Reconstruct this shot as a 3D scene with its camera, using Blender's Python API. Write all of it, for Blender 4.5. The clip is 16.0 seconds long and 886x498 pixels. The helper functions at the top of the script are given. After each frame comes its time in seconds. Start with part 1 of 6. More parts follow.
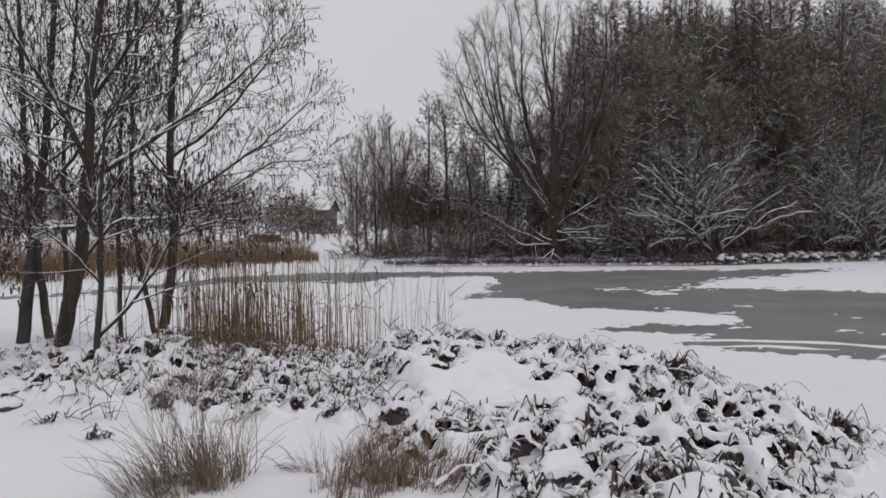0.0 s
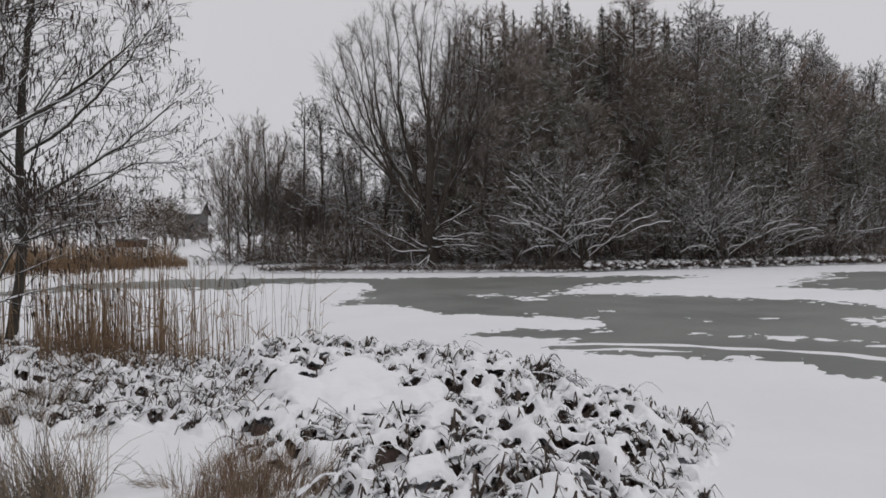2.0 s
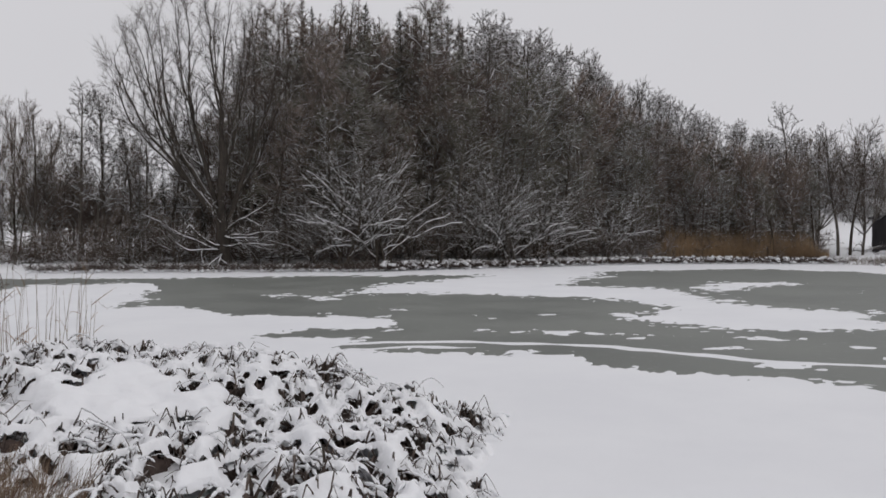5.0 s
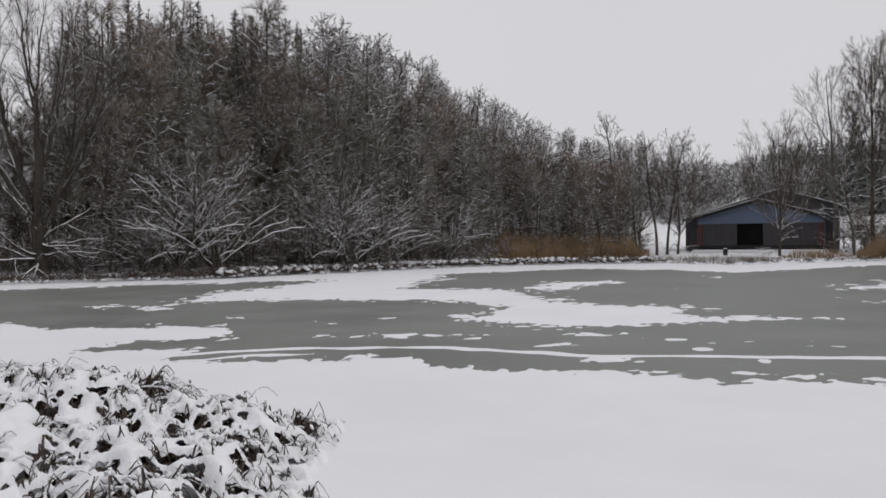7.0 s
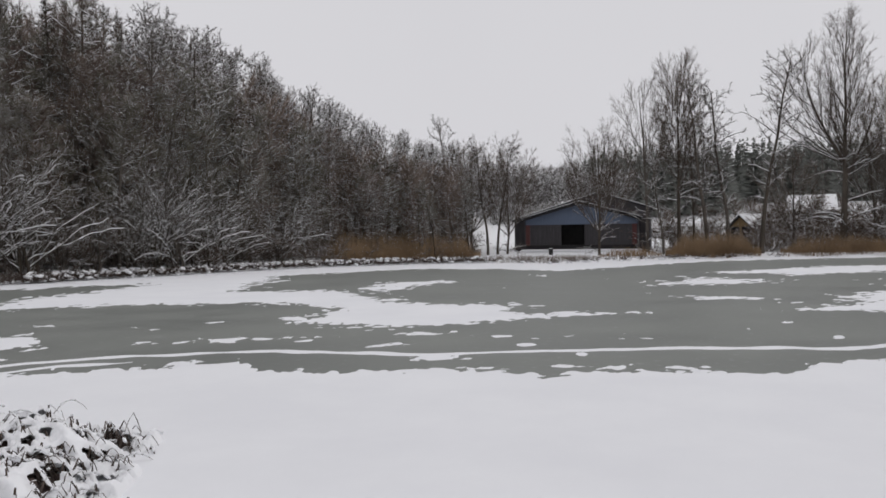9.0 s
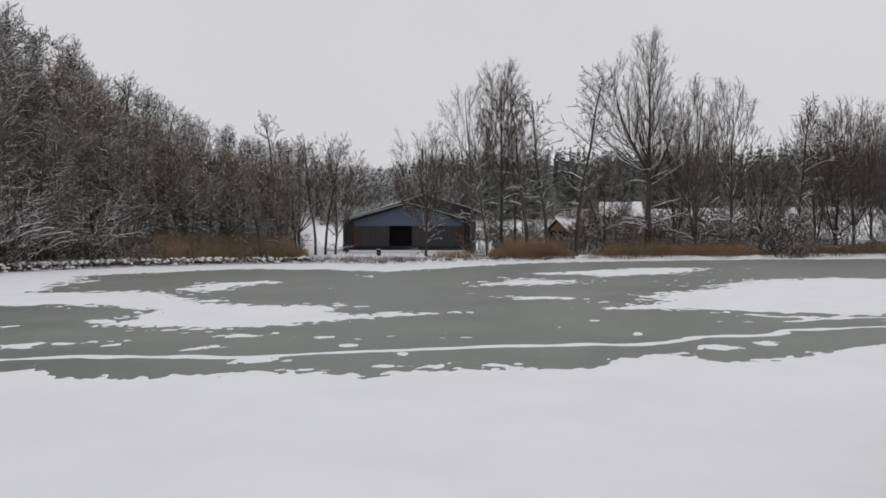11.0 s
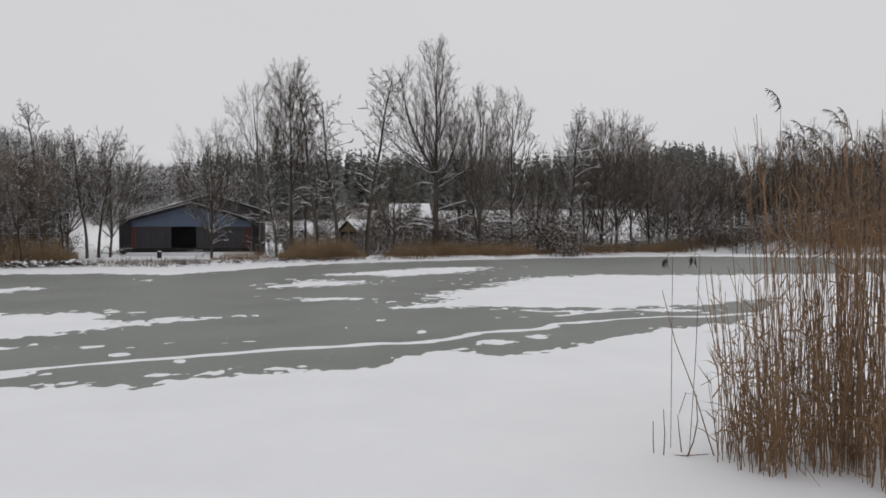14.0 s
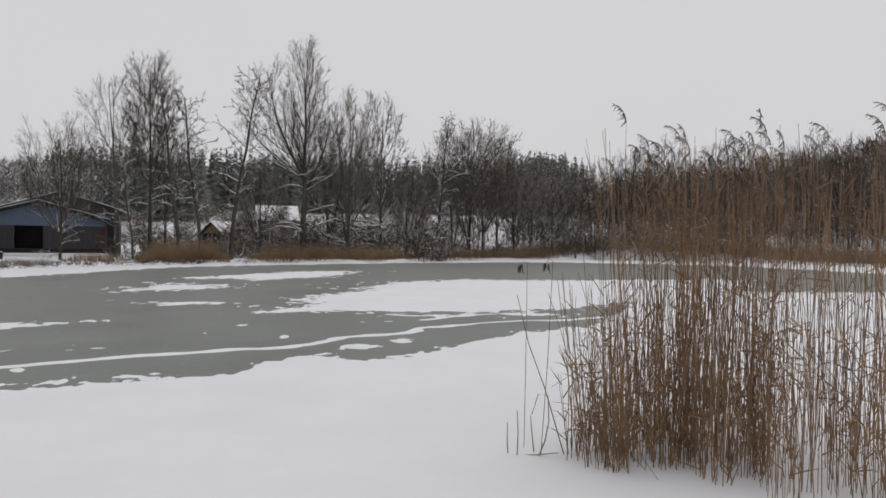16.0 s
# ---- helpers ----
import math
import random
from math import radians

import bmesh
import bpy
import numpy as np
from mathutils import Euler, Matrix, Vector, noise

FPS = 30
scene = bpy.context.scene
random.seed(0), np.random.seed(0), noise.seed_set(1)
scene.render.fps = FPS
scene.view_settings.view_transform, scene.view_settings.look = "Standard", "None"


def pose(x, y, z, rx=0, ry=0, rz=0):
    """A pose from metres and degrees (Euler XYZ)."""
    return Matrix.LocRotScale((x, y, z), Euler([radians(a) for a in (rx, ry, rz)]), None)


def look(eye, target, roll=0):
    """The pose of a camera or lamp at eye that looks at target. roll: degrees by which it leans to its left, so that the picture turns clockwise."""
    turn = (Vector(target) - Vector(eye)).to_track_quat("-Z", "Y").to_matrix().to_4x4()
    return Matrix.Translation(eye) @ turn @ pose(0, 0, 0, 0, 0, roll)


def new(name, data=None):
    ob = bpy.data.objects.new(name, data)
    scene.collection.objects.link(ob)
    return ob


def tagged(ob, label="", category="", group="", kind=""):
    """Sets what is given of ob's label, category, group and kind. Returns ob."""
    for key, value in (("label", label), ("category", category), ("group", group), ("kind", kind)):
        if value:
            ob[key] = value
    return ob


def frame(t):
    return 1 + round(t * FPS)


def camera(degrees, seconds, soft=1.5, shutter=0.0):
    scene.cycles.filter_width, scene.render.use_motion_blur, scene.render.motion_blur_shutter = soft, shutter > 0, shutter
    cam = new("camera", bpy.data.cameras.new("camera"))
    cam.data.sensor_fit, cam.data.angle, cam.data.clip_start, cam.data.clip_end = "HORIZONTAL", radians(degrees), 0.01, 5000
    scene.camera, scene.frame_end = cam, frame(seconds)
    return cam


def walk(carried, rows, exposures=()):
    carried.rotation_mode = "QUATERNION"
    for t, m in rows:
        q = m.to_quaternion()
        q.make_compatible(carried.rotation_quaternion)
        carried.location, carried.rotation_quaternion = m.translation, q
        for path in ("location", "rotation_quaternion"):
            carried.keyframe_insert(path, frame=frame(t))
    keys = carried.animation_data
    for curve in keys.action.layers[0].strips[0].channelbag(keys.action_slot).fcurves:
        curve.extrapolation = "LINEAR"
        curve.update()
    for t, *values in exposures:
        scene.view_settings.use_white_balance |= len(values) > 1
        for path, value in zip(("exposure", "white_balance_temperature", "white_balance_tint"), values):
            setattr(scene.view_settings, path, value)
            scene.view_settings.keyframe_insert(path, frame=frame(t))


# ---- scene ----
# ---- camera: a phone held at arm's length, panned from one standing place on the bank ----
cam = camera(58.79, 16.0, soft=1.65)
EYE, ARM = 1.75, 0.462
# seconds, yaw, pitch, roll
ROWS = [
    (0.0, 0.00, -1.19, -0.91),
    (0.5, -2.75, -1.11, -0.93),
    (1.0, -5.11, -1.12, -0.93),
    (1.5, -6.80, -1.12, -0.68),
    (2.0, -8.93, -0.83, -0.44),
    (2.5, -11.42, -0.81, -0.27),
    (3.0, -14.31, -0.74, 0.03),
    (5.5, -25.98, -0.80, -0.07),
    (6.0, -28.67, -0.60, -0.28),
    (6.5, -31.21, -0.60, -0.27),
    (7.0, -34.89, -0.63, -0.52),
    (7.5, -38.59, -0.27, -0.52),
    (8.0, -41.04, -0.49, -0.42),
    (8.5, -43.69, -0.33, -0.65),
    (9.0, -46.75, -0.70, -0.71),
    (9.5, -50.10, -0.88, -0.65),
    (12.0, -64.35, -0.45, 0.24),
    (12.5, -66.69, -0.36, 0.16),
    (13.0, -68.63, -0.32, 0.20),
    (13.5, -71.11, -0.30, -0.24),
    (14.0, -74.19, -0.67, -0.14),
    (14.5, -76.22, -0.72, 0.15),
    (15.0, -79.19, -0.18, 0.48),
    (15.5, -81.56, -0.19, 0.49),
    (16.0, -83.68, -0.32, 0.60),
]


def held(yaw, pitch, roll):
    a = radians(yaw)
    return pose(-ARM * math.sin(a), ARM * (math.cos(a) - 1), EYE, 90 + pitch, 0, yaw) @ pose(0, 0, 0, 0, 0, roll)


walk(cam, [(t, held(yaw, pitch, roll)) for t, yaw, pitch, roll in ROWS],
     exposures=[(0, -0.10, 6500, 10), (3, -0.12, 6500, 10), (5.5, -0.03, 6500, 10), (9.4, 0.03, 6500, 9.8), (12.5, 0.02, 6540, 7.5), (16, 0.0, 6560, 8.5)])

# ---- light: a closed grey winter sky ----
world = bpy.data.worlds.new("overcast")
scene.world = world
world.use_nodes = True
wn, wl = world.node_tree.nodes, world.node_tree.links
sky_back = wn["Background"]
tex = wn.new("ShaderNodeTexCoord")
sep = wn.new("ShaderNodeSeparateXYZ")
wl.new(tex.outputs["Generated"], sep.inputs[0])
ramp = wn.new("ShaderNodeValToRGB")
ramp.color_ramp.elements[0].position, ramp.color_ramp.elements[0].color = 0.0, (0.635, 0.63, 0.66, 1)
ramp.color_ramp.elements[1].position, ramp.color_ramp.elements[1].color = 0.9, (0.66, 0.655, 0.68, 1)
wl.new(sep.outputs[2], ramp.inputs[0])
cloud = wn.new("ShaderNodeTexNoise")
cloud.inputs["Scale"].default_value, cloud.inputs["Detail"].default_value = 2.2, 3
wl.new(tex.outputs["Generated"], cloud.inputs["Vector"])
veil = wn.new("ShaderNodeMapRange")
veil.inputs["To Min"].default_value, veil.inputs["To Max"].default_value = 0.96, 1.04
wl.new(cloud.outputs["Fac"], veil.inputs["Value"])
mul = wn.new("ShaderNodeVectorMath")
mul.operation = "SCALE"
wl.new(ramp.outputs[0], mul.inputs[0])
wl.new(veil.outputs[0], mul.inputs["Scale"])
wl.new(mul.outputs[0], sky_back.inputs["Color"])
sky_back.inputs["Strength"].default_value = 1.0

sun = new("sun", bpy.data.lights.new("sun", "SUN"))
sun.data.energy, sun.data.angle, sun.data.color = 0.5, radians(40), (1, 0.97, 0.93)
sun.matrix_world = look((0, 0, 50), (-20, 12, 20))

# ---- materials ----
def material(name):
    m = bpy.data.materials.new(name)
    m.use_nodes = True
    return m, m.node_tree.nodes, m.node_tree.links, m.node_tree.nodes["Principled BSDF"]


def noise_node(n, l, scale, detail=4, rough=0.6, stretch=(1, 1, 1)):
    geo = n.new("ShaderNodeTexCoord")
    mp = n.new("ShaderNodeMapping")
    mp.inputs["Scale"].default_value = stretch
    l.new(geo.outputs["Object"], mp.inputs["Vector"])
    t = n.new("ShaderNodeTexNoise")
    t.inputs["Scale"].default_value, t.inputs["Detail"].default_value, t.inputs["Roughness"].default_value = scale, detail, rough
    l.new(mp.outputs[0], t.inputs["Vector"])
    return t.outputs["Fac"]


def mapped(n, l, value, a, b, lo=0.0, hi=1.0):
    r = n.new("ShaderNodeMapRange")
    for key, v in (("From Min", a), ("From Max", b), ("To Min", lo), ("To Max", hi)):
        r.inputs[key].default_value = v
    l.new(value, r.inputs["Value"])
    return r.outputs[0]


def mixed(n, l, fac, a, b):
    m = n.new("ShaderNodeMix")
    m.data_type = "RGBA"
    if isinstance(fac, float):
        m.inputs[0].default_value = fac
    else:
        l.new(fac, m.inputs[0])
    for sock, v in ((m.inputs[6], a), (m.inputs[7], b)):
        if isinstance(v, tuple):
            sock.default_value = (*v, 1)
        else:
            l.new(v, sock)
    return m.outputs[2]


def bumped(n, l, p, height, strength, distance):
    b = n.new("ShaderNodeBump")
    b.inputs["Strength"].default_value, b.inputs["Distance"].default_value = strength, distance
    l.new(height, b.inputs["Height"])
    l.new(b.outputs[0], p.inputs["Normal"])


SNOW = (0.86, 0.865, 0.885)


def snowed(name, dark, light, scale=6.0, low=0.35, high=0.6, cover=0.75, stretch=(1, 1, 1), rough=0.85, vary=0.0):
    """A rough surface in two tones, with snow lying where it faces up."""
    m, n, l, p = material(name)
    col = mixed(n, l, mapped(n, l, noise_node(n, l, scale, stretch=stretch), 0.3, 0.7), dark, light)
    if vary:
        info = n.new("ShaderNodeObjectInfo")
        hsv = n.new("ShaderNodeHueSaturation")
        l.new(mapped(n, l, info.outputs["Random"], 0, 1, 1 - vary, 1 + vary), hsv.inputs["Value"])
        l.new(mapped(n, l, info.outputs["Random"], 0, 1, 1.25, 0.75), hsv.inputs["Saturation"])
        l.new(col, hsv.inputs["Color"])
        col = hsv.outputs[0]
    if cover:
        geo = n.new("ShaderNodeNewGeometry")
        s = n.new("ShaderNodeSeparateXYZ")
        l.new(geo.outputs["Normal"], s.inputs[0])
        up = mapped(n, l, s.outputs[2], low, high)
        patch = mapped(n, l, noise_node(n, l, 3.1, 3), 0.62 - cover * 0.4, 0.72 - cover * 0.4)
        mu = n.new("ShaderNodeMath")
        mu.operation = "MULTIPLY"
        l.new(up, mu.inputs[0])
        l.new(patch, mu.inputs[1])
        col = mixed(n, l, mu.outputs[0], col, SNOW)
    l.new(col, p.inputs["Base Color"])
    p.inputs["Roughness"].default_value = rough
    p.inputs["Specular IOR Level"].default_value = 0.2
    bumped(n, l, p, noise_node(n, l, scale * 5, stretch=stretch), 0.5, 0.01)
    return m


def snow_material(name, tint, lump, fine, top=SNOW):
    m, n, l, p = material(name)
    big = noise_node(n, l, 0.5, 4)
    col = mixed(n, l, mapped(n, l, big, 0.35, 0.65), tint, top)
    l.new(col, p.inputs["Base Color"])
    p.inputs["Roughness"].default_value = 0.75
    p.inputs["Specular IOR Level"].default_value = 0.25
    p.inputs["Subsurface Weight"].default_value = 0.0
    a = n.new("ShaderNodeMath")
    a.operation = "MULTIPLY_ADD"
    l.new(noise_node(n, l, 9, 4), a.inputs[0])
    a.inputs[1].default_value = lump
    l.new(noise_node(n, l, 90, 2), a.inputs[2])
    bumped(n, l, p, a.outputs[0], fine, 0.012)
    return m


def ground_material():
    """Snow, broken by brown leaf litter where the wood stands."""
    m, n, l, p = material("snowy_ground")
    col = mixed(n, l, mapped(n, l, noise_node(n, l, 0.5, 4), 0.35, 0.65), (0.83, 0.835, 0.86), SNOW)
    at = n.new("ShaderNodeAttribute")
    at.attribute_name = "litter"
    a = n.new("ShaderNodeMath")
    a.operation = "MULTIPLY"
    l.new(at.outputs["Fac"], a.inputs[0])
    l.new(mapped(n, l, noise_node(n, l, 1.4, 5, 0.7), 0.36, 0.5), a.inputs[1])
    col = mixed(n, l, a.outputs[0], col, mixed(n, l, noise_node(n, l, 6, 4), (0.035, 0.025, 0.018), (0.085, 0.062, 0.045)))
    l.new(col, p.inputs["Base Color"])
    p.inputs["Roughness"].default_value = 0.75
    p.inputs["Specular IOR Level"].default_value = 0.25
    a = n.new("ShaderNodeMath")
    a.operation = "MULTIPLY_ADD"
    l.new(noise_node(n, l, 7, 4), a.inputs[0])
    a.inputs[1].default_value = 3.0
    l.new(noise_node(n, l, 80, 2), a.inputs[2])
    bumped(n, l, p, a.outputs[0], 0.4, 0.015)
    return m


M_ground = ground_material()
M_snow = snow_material("snow", (0.83, 0.835, 0.86), 3.0, 0.35)
M_ice_snow = snow_material("wind_packed_snow", (0.775, 0.782, 0.81), 1.5, 0.15, (0.815, 0.822, 0.845))


def ice_material():
    m, n, l, p = material("grey_ice")
    flow = noise_node(n, l, 0.35, 5, 0.6)
    fine = noise_node(n, l, 5, 5, 0.7)
    col = mixed(n, l, mapped(n, l, flow, 0.35, 0.65), (0.145, 0.154, 0.142), (0.206, 0.216, 0.200))
    col = mixed(n, l, mapped(n, l, fine, 0.58, 0.78, 0, 0.4), col, (0.42, 0.42, 0.43))
    l.new(col, p.inputs["Base Color"])
    l.new(mapped(n, l, flow, 0.3, 0.7, 0.42, 0.6), p.inputs["Roughness"])
    p.inputs["Specular IOR Level"].default_value = 0.22
    bumped(n, l, p, fine, 0.15, 0.01)
    return m


M_ice = ice_material()
M_bark = snowed("alder_bark", (0.031, 0.028, 0.024), (0.074, 0.066, 0.056), 9, 0.25, 0.5, 0.85, (1, 1, 0.3))
M_twig = snowed("alder_twig", (0.043, 0.036, 0.032), (0.082, 0.066, 0.057), 4, 0.5, 0.75, 0.28)
M_forest_bark = snowed("woodland_bark", (0.064, 0.055, 0.047), (0.128, 0.109, 0.091), 3, 0.35, 0.6, 0.5, (1, 1, 0.3), vary=0.35)
M_forest_twig = snowed("woodland_twig", (0.100, 0.075, 0.061), (0.182, 0.138, 0.113), 1.5, 0.5, 0.85, 0.26, vary=0.5)
M_frost_twig = snowed("snowy_woodland_twig", (0.062, 0.051, 0.043), (0.108, 0.088, 0.074), 1.5, 0.35, 0.65, 0.55, vary=0.3)
M_moss_twig = snowed("mossy_woodland_twig", (0.094, 0.088, 0.068), (0.172, 0.160, 0.126), 1.5, 0.5, 0.85, 0.34, vary=0.35)
M_alder_twig = snowed("cone_bearing_twig", (0.060, 0.048, 0.041), (0.108, 0.088, 0.074), 1.5, 0.45, 0.75, 0.45, vary=0.3)
M_larch_twig = snowed("larch_twig", (0.088, 0.054, 0.043), (0.145, 0.094, 0.076), 1.5, 0.6, 0.85, 0.1, vary=0.3)
M_willow_bark = snowed("willow_bark", (0.035, 0.030, 0.026), (0.085, 0.072, 0.060), 6, 0.4, 0.6, 0.8, (1, 1, 0.3))
M_willow_twig = snowed("willow_twig", (0.06, 0.046, 0.038), (0.11, 0.088, 0.07), 2, 0.55, 0.8, 0.4)
M_bush = snowed("shrub_wood", (0.050, 0.043, 0.035), (0.10, 0.085, 0.068), 3, 0.25, 0.55, 0.85, vary=0.2)
M_bush_twig = snowed("shrub_twig", (0.066, 0.054, 0.044), (0.12, 0.096, 0.077), 2, 0.35, 0.7, 0.44, vary=0.3)
M_needle = snowed("conifer_needles", (0.038, 0.038, 0.030), (0.072, 0.070, 0.056), 1.2, 0.6, 0.95, 0.3, vary=0.3)
# far needles: distance haze is put into the pale base colour, snow lies on top
M_hazed_needle = snowed("hazed_conifer_needles", (0.185, 0.195, 0.178), (0.26, 0.27, 0.248), 0.6, 0.45, 0.9, 0.35)
M_catkin = snowed("catkin", (0.03, 0.022, 0.018), (0.06, 0.042, 0.034), 5, 0, 0, 0)
M_reed = snowed("dry_reed", (0.195, 0.122, 0.067), (0.39, 0.26, 0.15), 2.5, 0, 0, 0)
M_reed_dark = snowed("weathered_reed", (0.115, 0.078, 0.054), (0.30, 0.208, 0.132), 3.5, 0, 0, 0)
M_reed_russet = snowed("russet_reed", (0.15, 0.094, 0.060), (0.38, 0.245, 0.147), 3.5, 0, 0, 0)
# far scrub: base tones lifted in place of haze, besides the snow cover
M_scrub = snowed("scrub_twig", (0.095, 0.074, 0.060), (0.165, 0.128, 0.102), 1.0, 0.4, 0.75, 0.36, vary=0.3)
M_plume = snowed("reed_plume", (0.09, 0.07, 0.055), (0.18, 0.145, 0.11), 6, 0.7, 0.9, 0.3)
M_gold = snowed("golden_reed", (0.135, 0.088, 0.053), (0.285, 0.19, 0.112), 0.6, 0, 0, 0)
M_gold_light = snowed("tawny_reed", (0.150, 0.098, 0.058), (0.285, 0.195, 0.115), 0.6, 0, 0, 0)
M_sedge = snowed("dead_sedge", (0.040, 0.031, 0.028), (0.135, 0.104, 0.086), 5, 0.75, 0.92, 0.45)
M_litter = snowed("dead_litter", (0.038, 0.028, 0.025), (0.108, 0.078, 0.068), 14, 0, 0, 0)
M_grass = snowed("dry_grass", (0.110, 0.092, 0.075), (0.23, 0.19, 0.155), 4, 0, 0, 0)
M_grass_brown = snowed("brown_grass", (0.12, 0.072, 0.05), (0.22, 0.14, 0.095), 4, 0, 0, 0)
M_grass_pale = snowed("pale_grass", (0.20, 0.155, 0.11), (0.36, 0.29, 0.22), 4, 0, 0, 0)

# ---- building helpers ----
def polar(az, r, z=0.0):
    """A place by its bearing and distance from the standing place."""
    a = radians(az)
    return np.array(((r + ARM) * math.sin(a), (r + ARM) * math.cos(a) - ARM, z))


def mesh_of(name, verts, quads=(), tris=(), mat=None, smooth=True):
    """A mesh out of arrays of corners, four-sided and three-sided faces."""
    me = bpy.data.meshes.new(name)
    verts, quads, tris = np.asarray(verts, "f4").reshape(-1, 3), np.asarray(quads, "i4").reshape(-1, 4), np.asarray(tris, "i4").reshape(-1, 3)
    me.vertices.add(len(verts))
    me.vertices.foreach_set("co", verts.ravel())
    loops = np.concatenate([quads.ravel(), tris.ravel()])
    me.loops.add(len(loops))
    me.loops.foreach_set("vertex_index", loops)
    me.polygons.add(len(quads) + len(tris))
    start = np.concatenate([np.arange(len(quads)) * 4, len(quads) * 4 + np.arange(len(tris)) * 3])
    me.polygons.foreach_set("loop_start", start.astype("i4"))
    me.polygons.foreach_set("use_smooth", np.full(len(start), smooth))
    me.update(calc_edges=True)
    me.validate()
    if mat:
        me.materials.append(mat)
    return me


def thing(name, label, category, at=(0, 0, 0), group="", kind="", turn=0.0, size=1.0):
    ob = new(name)
    ob.empty_display_size = 0.3
    ob.matrix_basis = pose(*[float(v) for v in at], 0, 0, turn) @ Matrix.Diagonal((size, size, size, 1))
    return tagged(ob, label, category, group, kind)


def part(name, data, material_, parent, label="", kind=""):
    """Links a mesh, or a bmesh, as one part under its thing."""
    if isinstance(data, bmesh.types.BMesh):
        me = bpy.data.meshes.new(name)
        data.to_mesh(me)
        data.free()
        data = me
    if material_ and not data.materials:
        data.materials.append(material_)
    ob = new(name, data)
    ob.parent = parent
    return tagged(ob, label, kind=kind)


class Soup:
    """Gathers tubes and spikes into one mesh."""

    def __init__(self):
        self.v, self.q, self.t, self.n = [], [], [], 0

    def add(self, v, q=None, t=None):
        self.v.append(v)
        if q is not None and len(q):
            self.q.append(q + self.n)
        if t is not None and len(t):
            self.t.append(t + self.n)
        self.n += len(v)

    def tube(self, pts, radii, sides):
        pts, radii = np.asarray(pts, float), np.asarray(radii, float)
        d = np.gradient(pts, axis=0)
        d /= np.linalg.norm(d, axis=1, keepdims=True) + 1e-9
        ref = np.array((0.31, 0.95, 0.05)) if abs(d[0][2]) > 0.7 else np.array((0.0, 0.1, 1.0))
        a = np.cross(d, ref)
        a /= np.linalg.norm(a, axis=1, keepdims=True) + 1e-9
        b = np.cross(d, a)
        ang = np.arange(sides) * 2 * math.pi / sides + math.pi / 2
        ring = np.cos(ang)[None, :, None] * a[:, None] + np.sin(ang)[None, :, None] * b[:, None]
        v = (pts[:, None] + ring * radii[:, None, None]).reshape(-1, 3)
        k, i = np.meshgrid(np.arange(len(pts) - 1), np.arange(sides), indexing="ij")
        j = (i + 1) % sides
        q = np.stack([k * sides + i, k * sides + j, (k + 1) * sides + j, (k + 1) * sides + i], -1).reshape(-1, 4)
        self.add(v, q)

    def spikes(self, base, way, length, radius, sag=0.0, joints=1):
        """Thin pointed twigs, all at once: three-sided, with a bend where joints is 2."""
        base, way = np.asarray(base, float).reshape(-1, 3), np.asarray(way, float).reshape(-1, 3)
        m = len(base)
        if not m:
            return
        way = way / (np.linalg.norm(way, axis=1, keepdims=True) + 1e-9)
        length, radius = np.broadcast_to(length, m).astype(float), np.broadcast_to(radius, m).astype(float)
        ref = np.where(np.abs(way[:, 2:3]) > 0.8, np.array([[1.0, 0.2, 0]]), np.array([[0, 0, 1.0]]))
        a = np.cross(way, ref)
        a /= np.linalg.norm(a, axis=1, keepdims=True) + 1e-9
        b = np.cross(way, a)
        rings = []
        for k in range(joints):
            u = k / joints
            mid = base + way * (length * u)[:, None] - np.array((0, 0, 1.0)) * (sag * length * u * u)[:, None]
            for s in range(3):
                g = s * 2.0944 + 1.57
                rings.append(mid + (a * math.cos(g) + b * math.sin(g)) * (radius * (1 - 0.55 * u))[:, None])
        rings.append(base + way * length[:, None] - np.array((0, 0, 1.0)) * (sag * length)[:, None])
        v = np.stack(rings, 1)
        c = v.shape[1]
        off = (np.arange(m) * c)[:, None]
        q = [[3 * k + s, 3 * k + (s + 1) % 3, 3 * k + 3 + (s + 1) % 3, 3 * k + 3 + s] for k in range(joints - 1) for s in range(3)]
        t = [[3 * joints - 3 + s, 3 * joints - 3 + (s + 1) % 3, c - 1] for s in range(3)]
        q = (np.array(q).reshape(1, -1) + off).reshape(-1, 4) if q else None
        self.add(v.reshape(-1, 3), q, (np.array(t).reshape(1, -1) + off).reshape(-1, 3))

    def mesh(self, name, mat=None, smooth=True):
        v = np.concatenate(self.v) if self.v else np.zeros((0, 3))
        q = np.concatenate(self.q) if self.q else np.zeros((0, 4), int)
        t = np.concatenate(self.t) if self.t else np.zeros((0, 3), int)
        return mesh_of(name, v, q, t, mat, smooth)


def smooth01(x):
    x = np.clip(x, 0, 1)
    return x * x * (3 - 2 * x)


def lattice(seed, size=256):
    return np.random.RandomState(seed).rand(size, size)


def value_noise(x, y, grid):
    """Soft noise between -1 and 1, one unit to a cell."""
    size = len(grid)
    xi, yi = np.floor(x).astype(int), np.floor(y).astype(int)
    u, w = smooth01(x - xi), smooth01(y - yi)
    g = lambda i, j: grid[i % size, j % size]
    a = g(xi, yi) * (1 - u) + g(xi + 1, yi) * u
    b = g(xi, yi + 1) * (1 - u) + g(xi + 1, yi + 1) * u
    return (a * (1 - w) + b * w) * 2 - 1


def fractal(x, y, grid, octaves=4, gain=0.5):
    total, amp = 0.0, 1.0
    for k in range(octaves):
        total = total + amp * value_noise(x * 2**k + 17.3 * k, y * 2**k + 5.1 * k, grid)
        amp *= gain
    return total


G1, G2, G3 = lattice(3), lattice(8), lattice(21)

